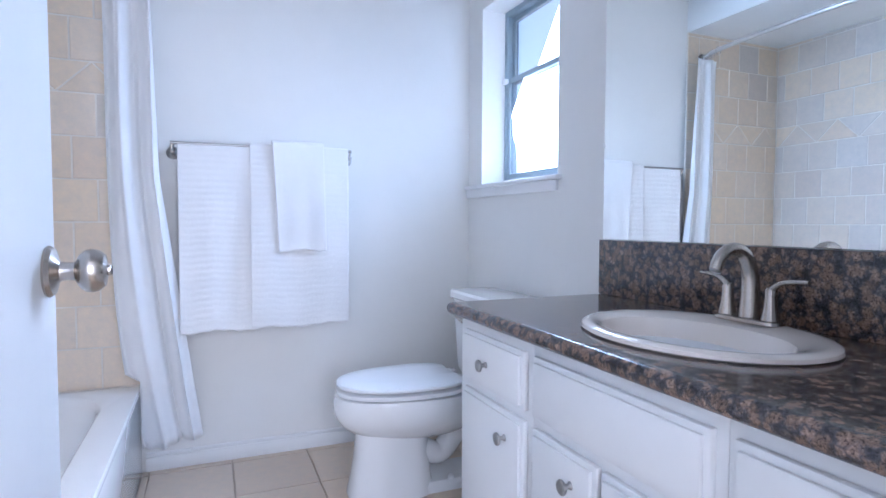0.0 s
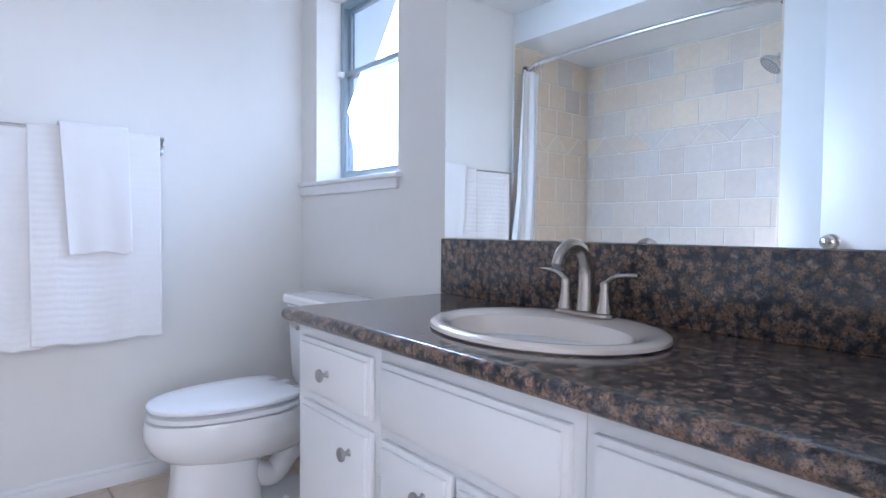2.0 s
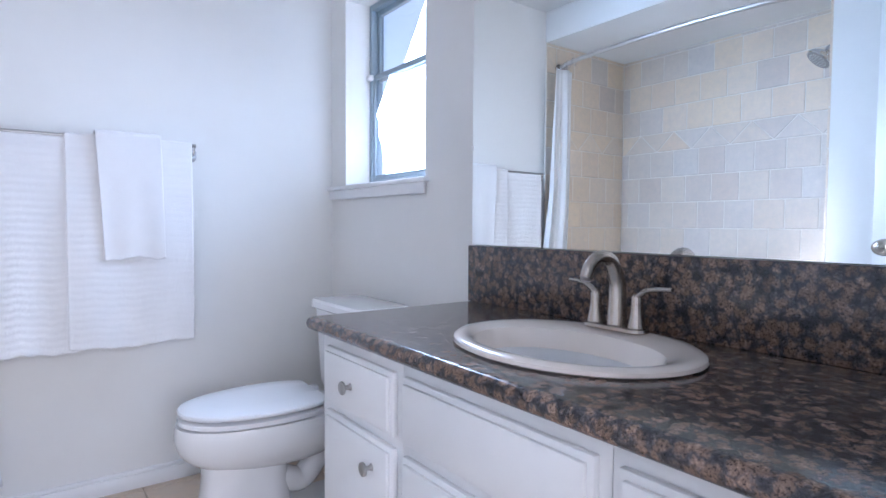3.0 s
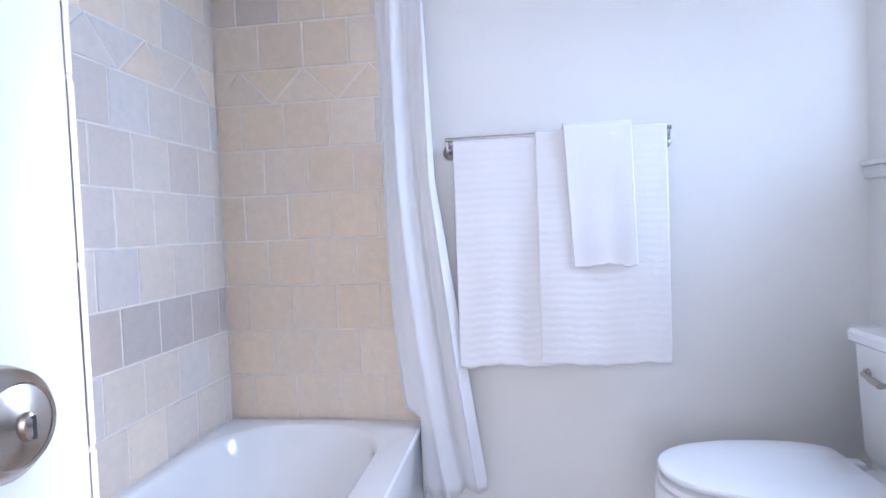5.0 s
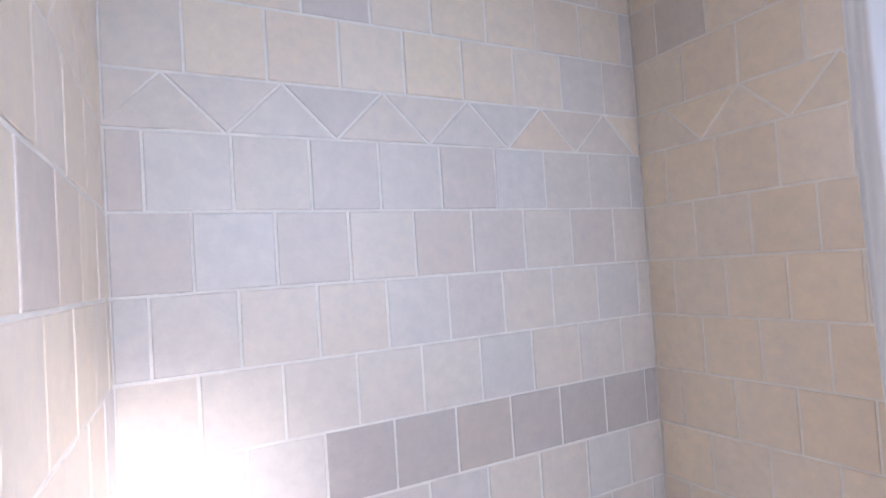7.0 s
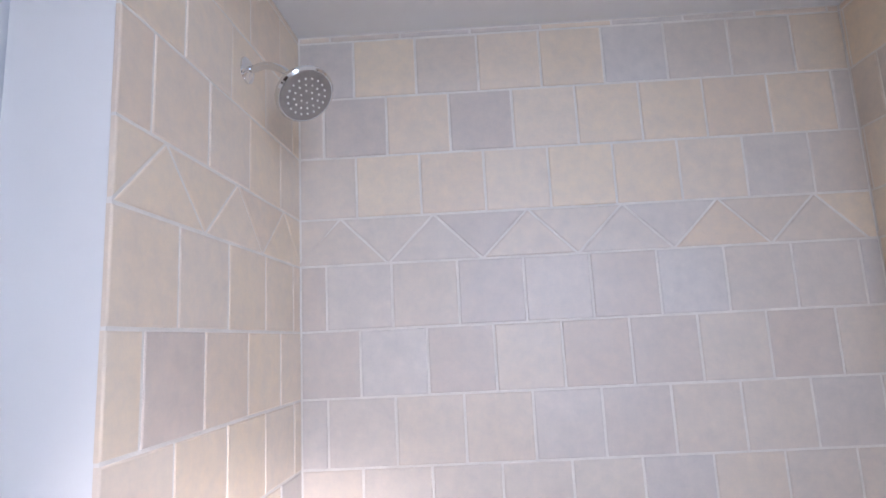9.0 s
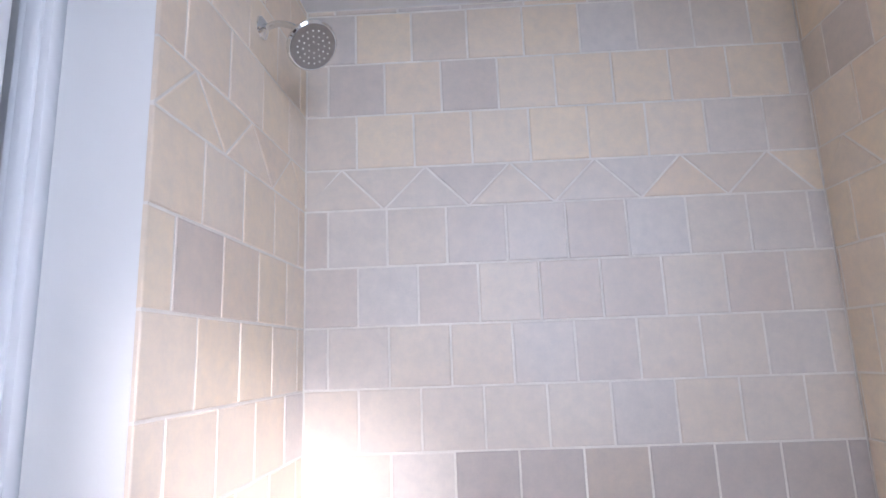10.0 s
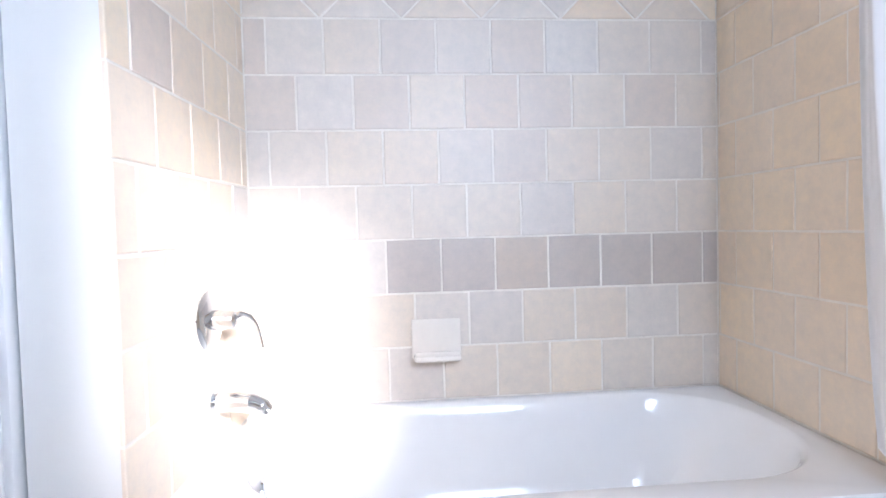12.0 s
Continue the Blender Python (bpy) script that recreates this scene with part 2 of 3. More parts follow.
def spline(points, steps=8):
    """Catmull-Rom points through the given ones."""
    p = [Vector(q) for q in points]
    p = [p[0] * 2 - p[1]] + p + [p[-1] * 2 - p[-2]]
    out = []
    for a, b, c, d in zip(p, p[1:], p[2:], p[3:]):
        for k in range(steps):
            t = k / steps
            out.append(0.5 * (2 * b + (c - a) * t + (2 * a - 5 * b + 4 * c - d) * t * t + (3 * b - a - 3 * c + d) * t ** 3))
    return out + [p[-2]]


def facing(axis):
    """Rotation that turns local z to the given axis."""
    return Vector(axis).to_track_quat("Z", "Y").to_matrix().to_4x4()


def rounded(cx, cy, hx, hy, r, z, n=64):
    """A rounded rectangle of n points at height z."""
    r = min(r, hx, hy)
    out = []
    for i in range(n):
        a = 2 * math.pi * (i + 0.5) / n
        k = int(a // (math.pi / 2))
        sx, sy = (1, -1, -1, 1)[k], (1, 1, -1, -1)[k]
        out.append(Vector((cx + sx * (hx - r) + r * math.cos(a), cy + sy * (hy - r) + r * math.sin(a), z)))
    return out


def egg(cx, cy, front, back, half, z, n=48, power=2.3):
    """Toilet outline: long nose towards -x, blunt towards +x."""
    out = []
    for i in range(n):
        a = 2 * math.pi * i / n
        c, s = math.cos(a), math.sin(a)
        x = (back if c > 0 else front) * math.copysign(abs(c) ** (2 / power), c)
        out.append(Vector((cx + x, cy + half * math.copysign(abs(s) ** (2 / power), s), z)))
    return out


# ---- plan ----
W = 2.30            # window and mirror wall, inner face
N = 1.522           # towel wall, tile face
S = -0.96           # doorway wall, inner face
RIM = 0.378         # tub rim
ROW = 0.173         # tile course
BORDER = RIM + 7 * ROW
TOP = 2.252         # alcove ceiling
CEIL = 2.44
OPEN_Y0, OPEN_Y1, OPEN_Z0, OPEN_Z1 = 0.722, 1.382, 1.262, 2.12


def wall(name, boxes, label, mat=PLASTER):
    bm = bmesh.new()
    for lo, hi in boxes:
        box(lo, hi, 0, 1, bm)
    return solid(name, bm, mat, label, "wall", "structure", False)


floor = solid("floor", box((-0.2, -3.0, -0.10), (2.6, 1.7, -0.006)), FLOOR_GROUT, "beige tiled bathroom floor with narrow joints", "floor", "structure", False)
wall_north = wall("wall_north", [((-0.14, N + 0.010, -0.1), (W + 0.16, N + 0.15, CEIL))], "white painted wall behind the towel bar, tiled beside the tub")
wall_west = wall("wall_west", [((-0.14, S - 0.12, -0.1), (-0.010, N + 0.010, CEIL))], "long tub wall covered in buff stone tiles")
SKEW = math.atan2(-0.047, 0.745)      # the faucet-end wall stands a little out of square
wall_partition = wall("wall_partition", [((-0.08, -0.178, -0.1), (0.744, -0.010, CEIL))], "short tiled wall at the faucet end of the tub")
wall_partition.rotation_euler[2] = SKEW


def on_partition(x, z):
    """A place on the faucet-end tile face."""
    return Vector((x * math.cos(SKEW), x * math.sin(SKEW), z))


wall_east = wall("wall_east", [((W, S - 0.12, -0.1), (W + 0.16, OPEN_Y0, CEIL)), ((W, OPEN_Y1, -0.1), (W + 0.16, N + 0.010, CEIL)),
                               ((W, OPEN_Y0, -0.1), (W + 0.16, OPEN_Y1, OPEN_Z0 - 0.02)), ((W, OPEN_Y0, OPEN_Z1), (W + 0.16, OPEN_Y1, CEIL))], "white painted wall with the window and the mirror")
wall_south = wall("wall_south", [((-0.010, S - 0.12, -0.1), (0.798, S, CEIL)), ((1.595, S - 0.12, -0.1), (W, S, CEIL)), ((0.798, S - 0.12, 2.05), (1.595, S, CEIL))], "white painted wall with the doorway")
wall_closet = wall("wall_closet", [((0.60, S, -0.1), (0.69, -0.20, CEIL))], "white back wall of the shallow recess behind the door")
ceiling = solid("ceiling", box((-0.14, -3.0, CEIL), (W + 0.16, N + 0.15, CEIL + 0.1)), CEILING, "plain white ceiling", "ceiling", "structure", False)
ceiling_tub = solid("ceiling_tub", box((-0.010, -0.07, TOP), (0.80, N + 0.010, CEIL)), CEILING, "lowered white ceiling above the tub", "ceiling", "structure", False)
# unseen hall shell, added to enclose the fill lamp and bounce its light
hall = wall("wall_hall_unseen", [((-0.2, -3.0, -0.1), (0.2, -2.85, CEIL)), ((2.2, -3.0, -0.1), (2.6, -2.85, CEIL)), ((0.2, -3.0, 2.3), (2.2, -2.85, CEIL)), ((0.2, -3.0, -0.1), (2.2, -2.85, 0.6)),
                          ((-0.2, -2.85, -0.1), (-0.14, S - 0.12, CEIL)), ((2.46, -2.85, -0.1), (2.6, S - 0.12, CEIL))], "unseen plain white hall walls added around the fill lamp outside the door")


def board(name, lo, hi, label, category="trim", bevel=0.006):
    return solid(name, box(lo, hi, bevel, 2), TRIM, label, category, "structure")


def baseboard(name, lo, hi, along, label):
    """Skirting: a flat board with a moulded top bead."""
    b = thing(name, ((lo[0] + hi[0]) / 2, (lo[1] + hi[1]) / 2, 0), label, "baseboard")
    b["kind"] = "structure"
    part("board", box(lo, (hi[0], hi[1], hi[2] - 0.018), 0.002), TRIM, b)
    lo2, hi2 = list(lo), list(hi)
    lo2[2] = hi[2] - 0.018
    k = 1 - along
    if k == 1:
        lo2[1] += 0.004
    else:
        lo2[0] += 0.004
    part("bead", box(lo2, hi2, 0.004, 3), TRIM, b)


baseboard("baseboard", (0.775, N - 0.004, 0.0), (W, N + 0.010, 0.078), 0, "white moulded baseboard along the towel wall")
baseboard("baseboard", (W - 0.014, 0.43, 0.0), (W, N - 0.004, 0.078), 1, "white moulded baseboard under the window")

# ---- window ----
win = thing("window_1", (2.44, 1.03, OPEN_Z0), "grey aluminium single-hung window in a white reveal", "window")
win["kind"] = "structure"
Y0, Y1, Z0, Z1, XF = OPEN_Y0, OPEN_Y1, OPEN_Z0, OPEN_Z1, 2.425
MEET = 1.775
fr = box((XF, Y0, Z0), (XF + 0.06, Y0 + 0.028, Z1), 0.003)
box((XF, Y1 - 0.028, Z0), (XF + 0.06, Y1, Z1), 0.003, 2, fr)
box((XF, Y0 + 0.028, Z0), (XF + 0.06, Y1 - 0.028, Z0 + 0.03), 0.003, 2, fr)
box((XF, Y0 + 0.028, Z1 - 0.028), (XF + 0.06, Y1 - 0.028, Z1), 0.003, 2, fr)
part("window_frame", fr, ALU, win)
for nm, z0, z1, dx in (("lower_sash", Z0 + 0.03, MEET + 0.012, 0.004), ("upper_sash", MEET - 0.012, Z1 - 0.028, 0.030)):
    b = box((XF + dx, Y0 + 0.028, z0), (XF + dx + 0.022, Y0 + 0.052, z1), 0.002)
    box((XF + dx, Y1 - 0.052, z0), (XF + dx + 0.022, Y1 - 0.028, z1), 0.002, 2, b)
    box((XF + dx, Y0 + 0.052, z0), (XF + dx + 0.022, Y1 - 0.052, z0 + 0.024), 0.002, 2, b)
    box((XF + dx, Y0 + 0.052, z1 - 0.024), (XF + dx + 0.022, Y1 - 0.052, z1), 0.002, 2, b)
    sash = part(nm, b, ALU, win)
    pane = part("pane", box((XF + dx + 0.009, Y0 + 0.052, z0 + 0.024), (XF + dx + 0.013, Y1 - 0.052, z1 - 0.024)), GLASS, sash, "clear glass pane", False)
    pane.visible_shadow = False
part("latch", box((XF - 0.022, Y1 - 0.040, MEET - 0.012), (XF + 0.002, Y1 - 0.010, MEET + 0.014), 0.004), PLASTIC, win, "small white latch")
sill = thing("window_sill", (W, 1.03, OPEN_Z0), "white painted window stool with apron board", "window sill")
sill["kind"] = "structure"
part("stool", box((W - 0.028, Y0 - 0.03, Z0 - 0.019), (XF, Y1 - 0.001, Z0), 0.005), TRIM, sill)
part("stool_end", box((W - 0.028, Y1 - 0.001, Z0 - 0.019), (W - 0.001, N + 0.009, Z0), 0.005), TRIM, sill)
part("apron", box((W - 0.016, Y0 - 0.012, Z0 - 0.062), (W - 0.001, N + 0.009, Z0 - 0.019), 0.004), TRIM, sill)

# ---- doorway and door ----
jambs = thing("door_frame", (1.2, S - 0.06, 0), "white painted door frame with moulded casing", "door frame")
jambs["kind"] = "structure"
part("jamb", box((0.799, S - 0.125, 0), (0.818, S + 0.004, 2.05), 0.002), TRIM, jambs)
part("jamb", box((1.575, S - 0.125, 0), (1.594, S + 0.004, 2.05), 0.002), TRIM, jambs)
part("head", box((0.818, S - 0.125, 2.03), (1.575, S + 0.004, 2.049), 0.002), TRIM, jambs)
part("stop", box((1.562, S - 0.085, 0), (1.5755, S - 0.045, 2.03), 0.002), TRIM, jambs)
for x0, x1 in ((0.732, 0.808), (1.585, 1.657)):
    part("casing", box((x0, S + 0.001, 0), (x1, S + 0.016, 2.10), 0.005), TRIM, jambs)
    part("casing", box((x0, S - 0.136, 0), (x1, S - 0.121, 2.10), 0.005), TRIM, jambs)
ring = lathe([(0.001, 0), (0.022, 0), (0.022, 0.0015), (0.001, 0.0015)], Matrix.Translation((1.5745, S - 0.010, 0.955)) @ Matrix.Diagonal((1, 1, 1.5, 1)) @ facing((-1, 0, 0)))
part("strike_plate", ring, STEEL, jambs, "rounded steel strike plate")

DX, DE = 0.849, -0.252
door = thing("door_1", (DX, DE - 0.70, 0), "white painted flush door standing open with a nickel knob", "door")
door["kind"] = "structure"
part("leaf", box((DX - 0.035, DE - 0.70, 0.012), (DX, DE, 2.02), 0.002), TRIM, door)
KZ, KY = 1.006, DE - 0.040
for sgn, x in ((1, DX), (-1, DX - 0.035)):
    m = Matrix.Translation((x, KY, KZ)) @ facing((sgn, 0, 0))
    knob = part("door_knob", lathe([(0.001, 0), (0.032, 0), (0.0335, 0.003), (0.030, 0.008), (0.018, 0.011), (0.0125, 0.015), (0.0115, 0.026), (0.0125, 0.031), (0.022, 0.036), (0.0275, 0.043), (0.0285, 0.050), (0.0265, 0.058), (0.0205, 0.0645), (0.0195, 0.0635), (0.010, 0.067), (0.001, 0.068)], m, 36), NICKEL, door, "round brushed nickel privacy knob")
    part("turn_button", lathe([(0.001, 0.066), (0.0055, 0.066), (0.0052, 0.0705), (0.003, 0.072), (0.001, 0.072)], m @ Matrix.Diagonal((0.8, 1.3, 1, 1)), 16), NICKEL, knob)
    # slot is a raised strip, the shade of a recess put into its colour
    part("slot", box((x + sgn * 0.0715, KY - 0.0007, KZ - 0.0055), (x + sgn * 0.0725, KY + 0.0007, KZ + 0.0055)), SLOT_SHADE, knob)
part("latch_plate", box((DX - 0.030, DE, KZ - 0.028), (DX - 0.005, DE + 0.0015, KZ + 0.028)), STEEL, door)

# casing of the recess behind the door
casing = thing("closet_casing", (0.745, -0.23, 0), "white moulded casing on the end of the short wall", "trim")
casing["kind"] = "structure"
part("strip", box((0.69, -0.252, 0), (0.750, -0.2345, 2.10), 0.003), TRIM, casing)
part("strip", box((0.69, -0.282, 0), (0.756, -0.252, 2.10), 0.005), TRIM, casing)
part("strip", box((0.69, -0.300, 0), (0.748, -0.282, 2.10), 0.004), TRIM, casing)

# ---- tub ----
tub = thing("bathtub", (0.38, 0.76, 0), "white enamelled alcove bathtub with a rounded end", "bathtub")
cx, cy = 0.349, 0.765


def tub_ring(hx, hy, r, z, dy=0.0):
    return rounded(cx, cy + dy, hx, hy, r, z, 72)


outer = [rounded(0.3835, 0.724, 0.3815, 0.796, 0.004, z, 72) for z in (RIM - 0.020, RIM - 0.006)]
rim = [rounded(0.3835, 0.724, 0.3775, 0.792, 0.006, RIM, 72)]
inner = [tub_ring(0.317, 0.705, 0.27, RIM), tub_ring(0.309, 0.697, 0.265, RIM - 0.004), tub_ring(0.299, 0.686, 0.26, RIM - 0.018), tub_ring(0.287, 0.665, 0.25, RIM - 0.09, -0.01),
         tub_ring(0.270, 0.625, 0.23, RIM - 0.20, -0.03), tub_ring(0.250, 0.59, 0.16, RIM - 0.275, -0.045), tub_ring(0.215, 0.55, 0.14, RIM - 0.310, -0.05), tub_ring(0.12, 0.40, 0.10, RIM - 0.318, -0.05)]
part("basin", loft(outer + rim + inner, False, True), ENAMEL, tub)
part("apron", box((0.70, -0.050, 0.0), (0.763, 1.519, RIM - 0.019), 0.006), ENAMEL, tub)
part("overflow_plate", lathe([(0.001, 0), (0.036, 0), (0.034, 0.006), (0.012, 0.010), (0.001, 0.010)], Matrix.Translation((0.349, 0.098, 0.27)) @ facing((0, 1, 0.12))), CHROME, tub)

# ---- shower fittings ----
FL = on_partition(0.335, 1.985)
sh = thing("wall_shower", FL, "chrome shower head on a bent arm", "shower head")
part("flange", lathe([(0.001, 0), (0.030, 0), (0.029, 0.004), (0.020, 0.010), (0.010, 0.013), (0.001, 0.013)], Matrix.Translation(FL) @ facing((0.1, 1, 0))), CHROME, sh)
part("arm", tube(spline([FL + Vector(p) for p in ((0, 0.008, 0), (0.008, 0.045, 0.005), (0.02, 0.086, -0.014), (0.03, 0.112, -0.043))], 6), 0.0085), CHROME, sh)
hd = Vector((0.42, 0.50, -0.74)).normalized()
hm = Matrix.Translation(FL + Vector((0.03, 0.112, -0.043))) @ facing(hd) @ Matrix.Scale(1.12, 4)
head_part = part("head", lathe([(0.001, -0.012), (0.012, -0.010), (0.014, 0.004), (0.011, 0.012), (0.020, 0.020), (0.038, 0.032), (0.052, 0.046), (0.056, 0.054), (0.056, 0.060), (0.052, 0.063), (0.001, 0.061)], hm, 36), CHROME, sh)
face_part = lathe([(0.001, 0.0635), (0.050, 0.0635), (0.050, 0.0645), (0.001, 0.066)], hm, 36)
part("spray_face", face_part, PEWTER, head_part, "grey spray face")
noz = bmesh.new()
for r, k in ((0.012, 6), (0.024, 12), (0.036, 18)):
    for i in range(k):
        a = 2 * math.pi * i / k
        join(noz, lathe([(0.0012, 0.064), (0.0022, 0.064), (0.0018, 0.0675), (0.0006, 0.0675)], hm @ Matrix.Translation((r * math.cos(a), r * math.sin(a), 0)), 6))
part("nozzle", noz, PLASTIC, head_part)

VP = on_partition(0.345, 0.715)
valve = thing("shower_valve", VP, "chrome shower valve with a curved lever handle", "shower valve")
m = Matrix.Translation(VP) @ facing((0.1, 1, 0))
part("escutcheon", lathe([(0.001, 0), (0.078, 0), (0.077, 0.004), (0.060, 0.012), (0.034, 0.017), (0.001, 0.017)], m, 40), CHROME, valve)
part("hub", lathe([(0.001, 0.015), (0.027, 0.015), (0.025, 0.040), (0.022, 0.066), (0.012, 0.072), (0.001, 0.072)], m), CHROME, valve)
part("lever", tube(spline([VP + Vector(p) for p in ((0, 0.060, 0.005), (-0.005, 0.080, 0.012), (-0.012, 0.105, -0.004), (-0.02, 0.118, -0.045), (-0.024, 0.124, -0.078))], 6), [0.016] * 6 + [0.013] * 6 + [0.010] * 6 + [0.007] * 7, 14, 0.6), CHROME, valve)
SP = on_partition(0.325, 0.500)
spt = thing("tub_spout", SP, "chrome tub spout below the valve", "tub spout")
part("body", tube(spline([SP + Vector(p) for p in ((0, 0, 0), (0.005, 0.05, 0.002), (0.01, 0.105, -0.005), (0.012, 0.135, -0.028))], 6), [0.026] * 12 + [0.024] * 4 + [0.020] * 3, 20), CHROME, spt)
part("flange", lathe([(0.001, 0), (0.034, 0), (0.032, 0.006), (0.001, 0.007)], Matrix.Translation(SP) @ facing((0.1, 1, 0))), CHROME, spt)
soap = thing("soap_dish", (0.0, 0.57, 0.515), "beige ceramic soap dish set in the tub wall", "soap dish")
DISH = material("dish_ceramic", (0.76, 0.70, 0.63), 0.25, vary=0.05, scale=12)
part("back", box((0.0, 0.492, 0.515), (0.012, 0.650, 0.642), 0.005, 3), DISH, soap)
part("tray", box((0.012, 0.497, 0.512), (0.062, 0.645, 0.534), 0.009, 3), DISH, soap)
part("lip", box((0.052, 0.500, 0.530), (0.062, 0.642, 0.546), 0.004, 2), DISH, soap)

# ---- curtain and rod ----
rod = thing("curtain_rod", (0.70, N, 2.10), "curved brushed steel shower curtain rod", "curtain rod")
RZ = 2.10
rod_pts = spline([(0.69, N - 0.006, RZ), (0.70, N - 0.05, RZ), (0.76, 1.30, RZ), (0.80, 0.76, RZ), (0.78, 0.30, RZ), (0.74, 0.10, RZ), (0.69, -0.03, RZ), (0.685, -0.046, RZ)], 8)
part("bar", tube(rod_pts, 0.0125, 16), STEEL, rod)
for y, d, x in ((N - 0.001, -1, 0.69), (-0.049, 1, 0.685)):
    part("flange", lathe([(0.001, 0), (0.030, 0), (0.029, 0.006), (0.019, 0.012), (0.017, 0.026), (0.001, 0.026)], Matrix.Translation((x, y, RZ)) @ facing((0, d, 0))), BRONZE, rod, "dark metal flange")


def curtain_mesh():
    """Bunched cloth in a few broad folds, narrow at the rod and flaring outside the tub at the hem."""
    bm = bmesh.new()
    nu, nv = 160, 56
    grid = []
    for j in range(nv + 1):
        v = j / nv
        z = RZ - 0.035 - v * (RZ - 0.035 - 0.140)
        left = 0.660 + 0.020 * v + 0.090 * v ** 5
        right = 0.834 + 0.046 * v + 0.120 * max(0.0, v - 0.42) ** 1.0 / 0.58
        row = []
        for i in range(nu + 1):
            u = i / nu
            ph = 2 * math.pi * (1.9 * u + 0.10 * math.sin(5 * u + 2.2 * v)) + 0.5 * math.sin(2.4 * v + 0.6)
            amp = 0.010 + 0.009 * v + 0.004 * math.sin(7 * u + 3 * v)
            crease = 0.0030 * math.sin(3.1 * ph + 4 * v) + 0.0016 * math.sin(23 * u + 9 * v + 2 * math.sin(6 * v))
            x = left + (right - left) * (u + 0.020 * math.sin(2 * ph + 1))
            y = 1.425 + amp * math.sin(ph) + crease + 0.030 * u * v
            hem = 0.008 * math.sin(ph + 0.8) + 0.004 * math.sin(31 * u) + 0.030 * u - 0.018
            z2 = z + hem * max(0.0, v - 0.85) / 0.15
            if z < RIM + 0.05:
                x = max(x, 0.770 + 0.004 * u)
            row.append(bm.verts.new((x, min(y, N - 0.012), z2)))
        grid.append(row)
    for a, b in zip(grid, grid[1:]):
        for i in range(nu):
            bm.faces.new((a[i], a[i + 1], b[i + 1], b[i]))
    return bm


cur = thing("shower_curtain", (0.80, 1.40, RZ), "white cloth shower curtain gathered at the towel wall", "shower curtain")
sheet = part("sheet", curtain_mesh(), CURTAIN, cur)
sd = sheet.modifiers.new("thickness", "SOLIDIFY")
sd.thickness = 0.0015
for k in range(6):
    i = 5 + k * 2
    p = rod_pts[i]
    ring_bm = bmesh.new()
    pts = [p + Vector((0.020 * math.cos(a), 0, -0.006 + 0.024 * math.sin(a))) for a in [2 * math.pi * q / 14 for q in range(15)]]
    part("ring", tube(pts, 0.0018, 6), CHROME, cur)

# ---- towel bar and towels ----
BZ, BY = 1.400, 1.450
tb = thing("towel_bar", (1.26, N, BZ), "chrome towel bar on two round posts, its dark reflection put into the metal colour", "towel bar")
# darker pewter metal stands in for the dark reflection in the chrome bar
part("bar", tube([(0.895, BY, BZ), (1.655, BY, BZ)], 0.0075), PEWTER, tb)
for x in (0.902, 1.648):
    part("post", lathe([(0.001, 0), (0.027, 0), (0.027, 0.005), (0.020, 0.010), (0.011, 0.014), (0.010, 0.060), (0.013, 0.068), (0.001, 0.074)], Matrix.Translation((x, N + 0.010, BZ - 0.035)) @ facing((0, -1, 0.10))), PEWTER, tb)
    part("arm", tube([(x, BY + 0.012, BZ - 0.03), (x, BY, BZ + 0.006)], 0.007), CHROME, tb)


def drape(x0, x1, top, low, back_low, lift, ribs, seed, sway=0.006, lean=0.0):
    """Cloth folded over the bar: front sheet, rounded crest, back sheet, with thickness."""
    rnd = random.Random(seed)
    ph = [rnd.uniform(0, 6.28) for _ in range(6)]
    nx = 90
    prof = []
    nz = int((top - low) / 0.0045)
    for k in range(nz + 1):
        prof.append((-lift, low + (top - low) * k / nz, 1))
    for k in range(1, 9):
        a = math.pi * k / 9
        prof.append((-lift * math.cos(a), top + lift * 0.7 * math.sin(a), 0))
    for k in range(25):
        prof.append((lift, top + (back_low - top) * k / 24, 0))
    bm = bmesh.new()
    rows = []
    for d, z, front in prof:
        row = []
        for i in range(nx + 1):
            u = i / nx
            drop = max(0.0, (top - z)) / (top - low)
            x = x0 + (x1 - x0) * u + lean * drop * (1 - 0.6 * u)
            y = BY + d
            if front:
                y += -sway * drop * (1.2 + math.sin(5 * u + ph[0]) + 0.7 * math.sin(11 * u + ph[1]) + 0.4 * math.sin(4 * drop + ph[2]))
                if ribs:
                    y -= ribs * (0.5 + 0.5 * math.sin(2 * math.pi * z / 0.0265)) * (0.4 + 0.6 * abs(math.sin(2.2 * u + ph[3])))
                edge = 0.006 * math.sin(9 * u + ph[4]) + 0.003 * math.sin(31 * u + ph[5]) + 0.0016 * math.sin(160 * u)
                z2 = z + edge * drop
            else:
                z2 = z
            row.append(bm.verts.new((x, min(y, N - 0.006), z2)))
        rows.append(row)
    for a, b in zip(rows, rows[1:]):
        for i in range(nx):
            bm.faces.new((a[i], a[i + 1], b[i + 1], b[i]))
    return bm


def towel(name, label, *spec):
    t = thing(name, ((spec[0] + spec[1]) / 2, BY, BZ), label, "towel", "towels on the bar")
    ob = part("cloth", drape(*spec), TERRY, t)
    sol = ob.modifiers.new("thickness", "SOLIDIFY")
    sol.thickness = 0.005
    return t


towel("bath_towel", "white ribbed bath towel hanging folded over the bar", 0.922, 1.235, BZ - 0.010, 0.603, 0.66, 0.010, 0.0009, 3)
towel("bath_towel", "white ribbed bath towel with the hand towel over it", 1.205, 1.638, BZ + 0.004, 0.606, 0.66, 0.013, 0.0007, 8)
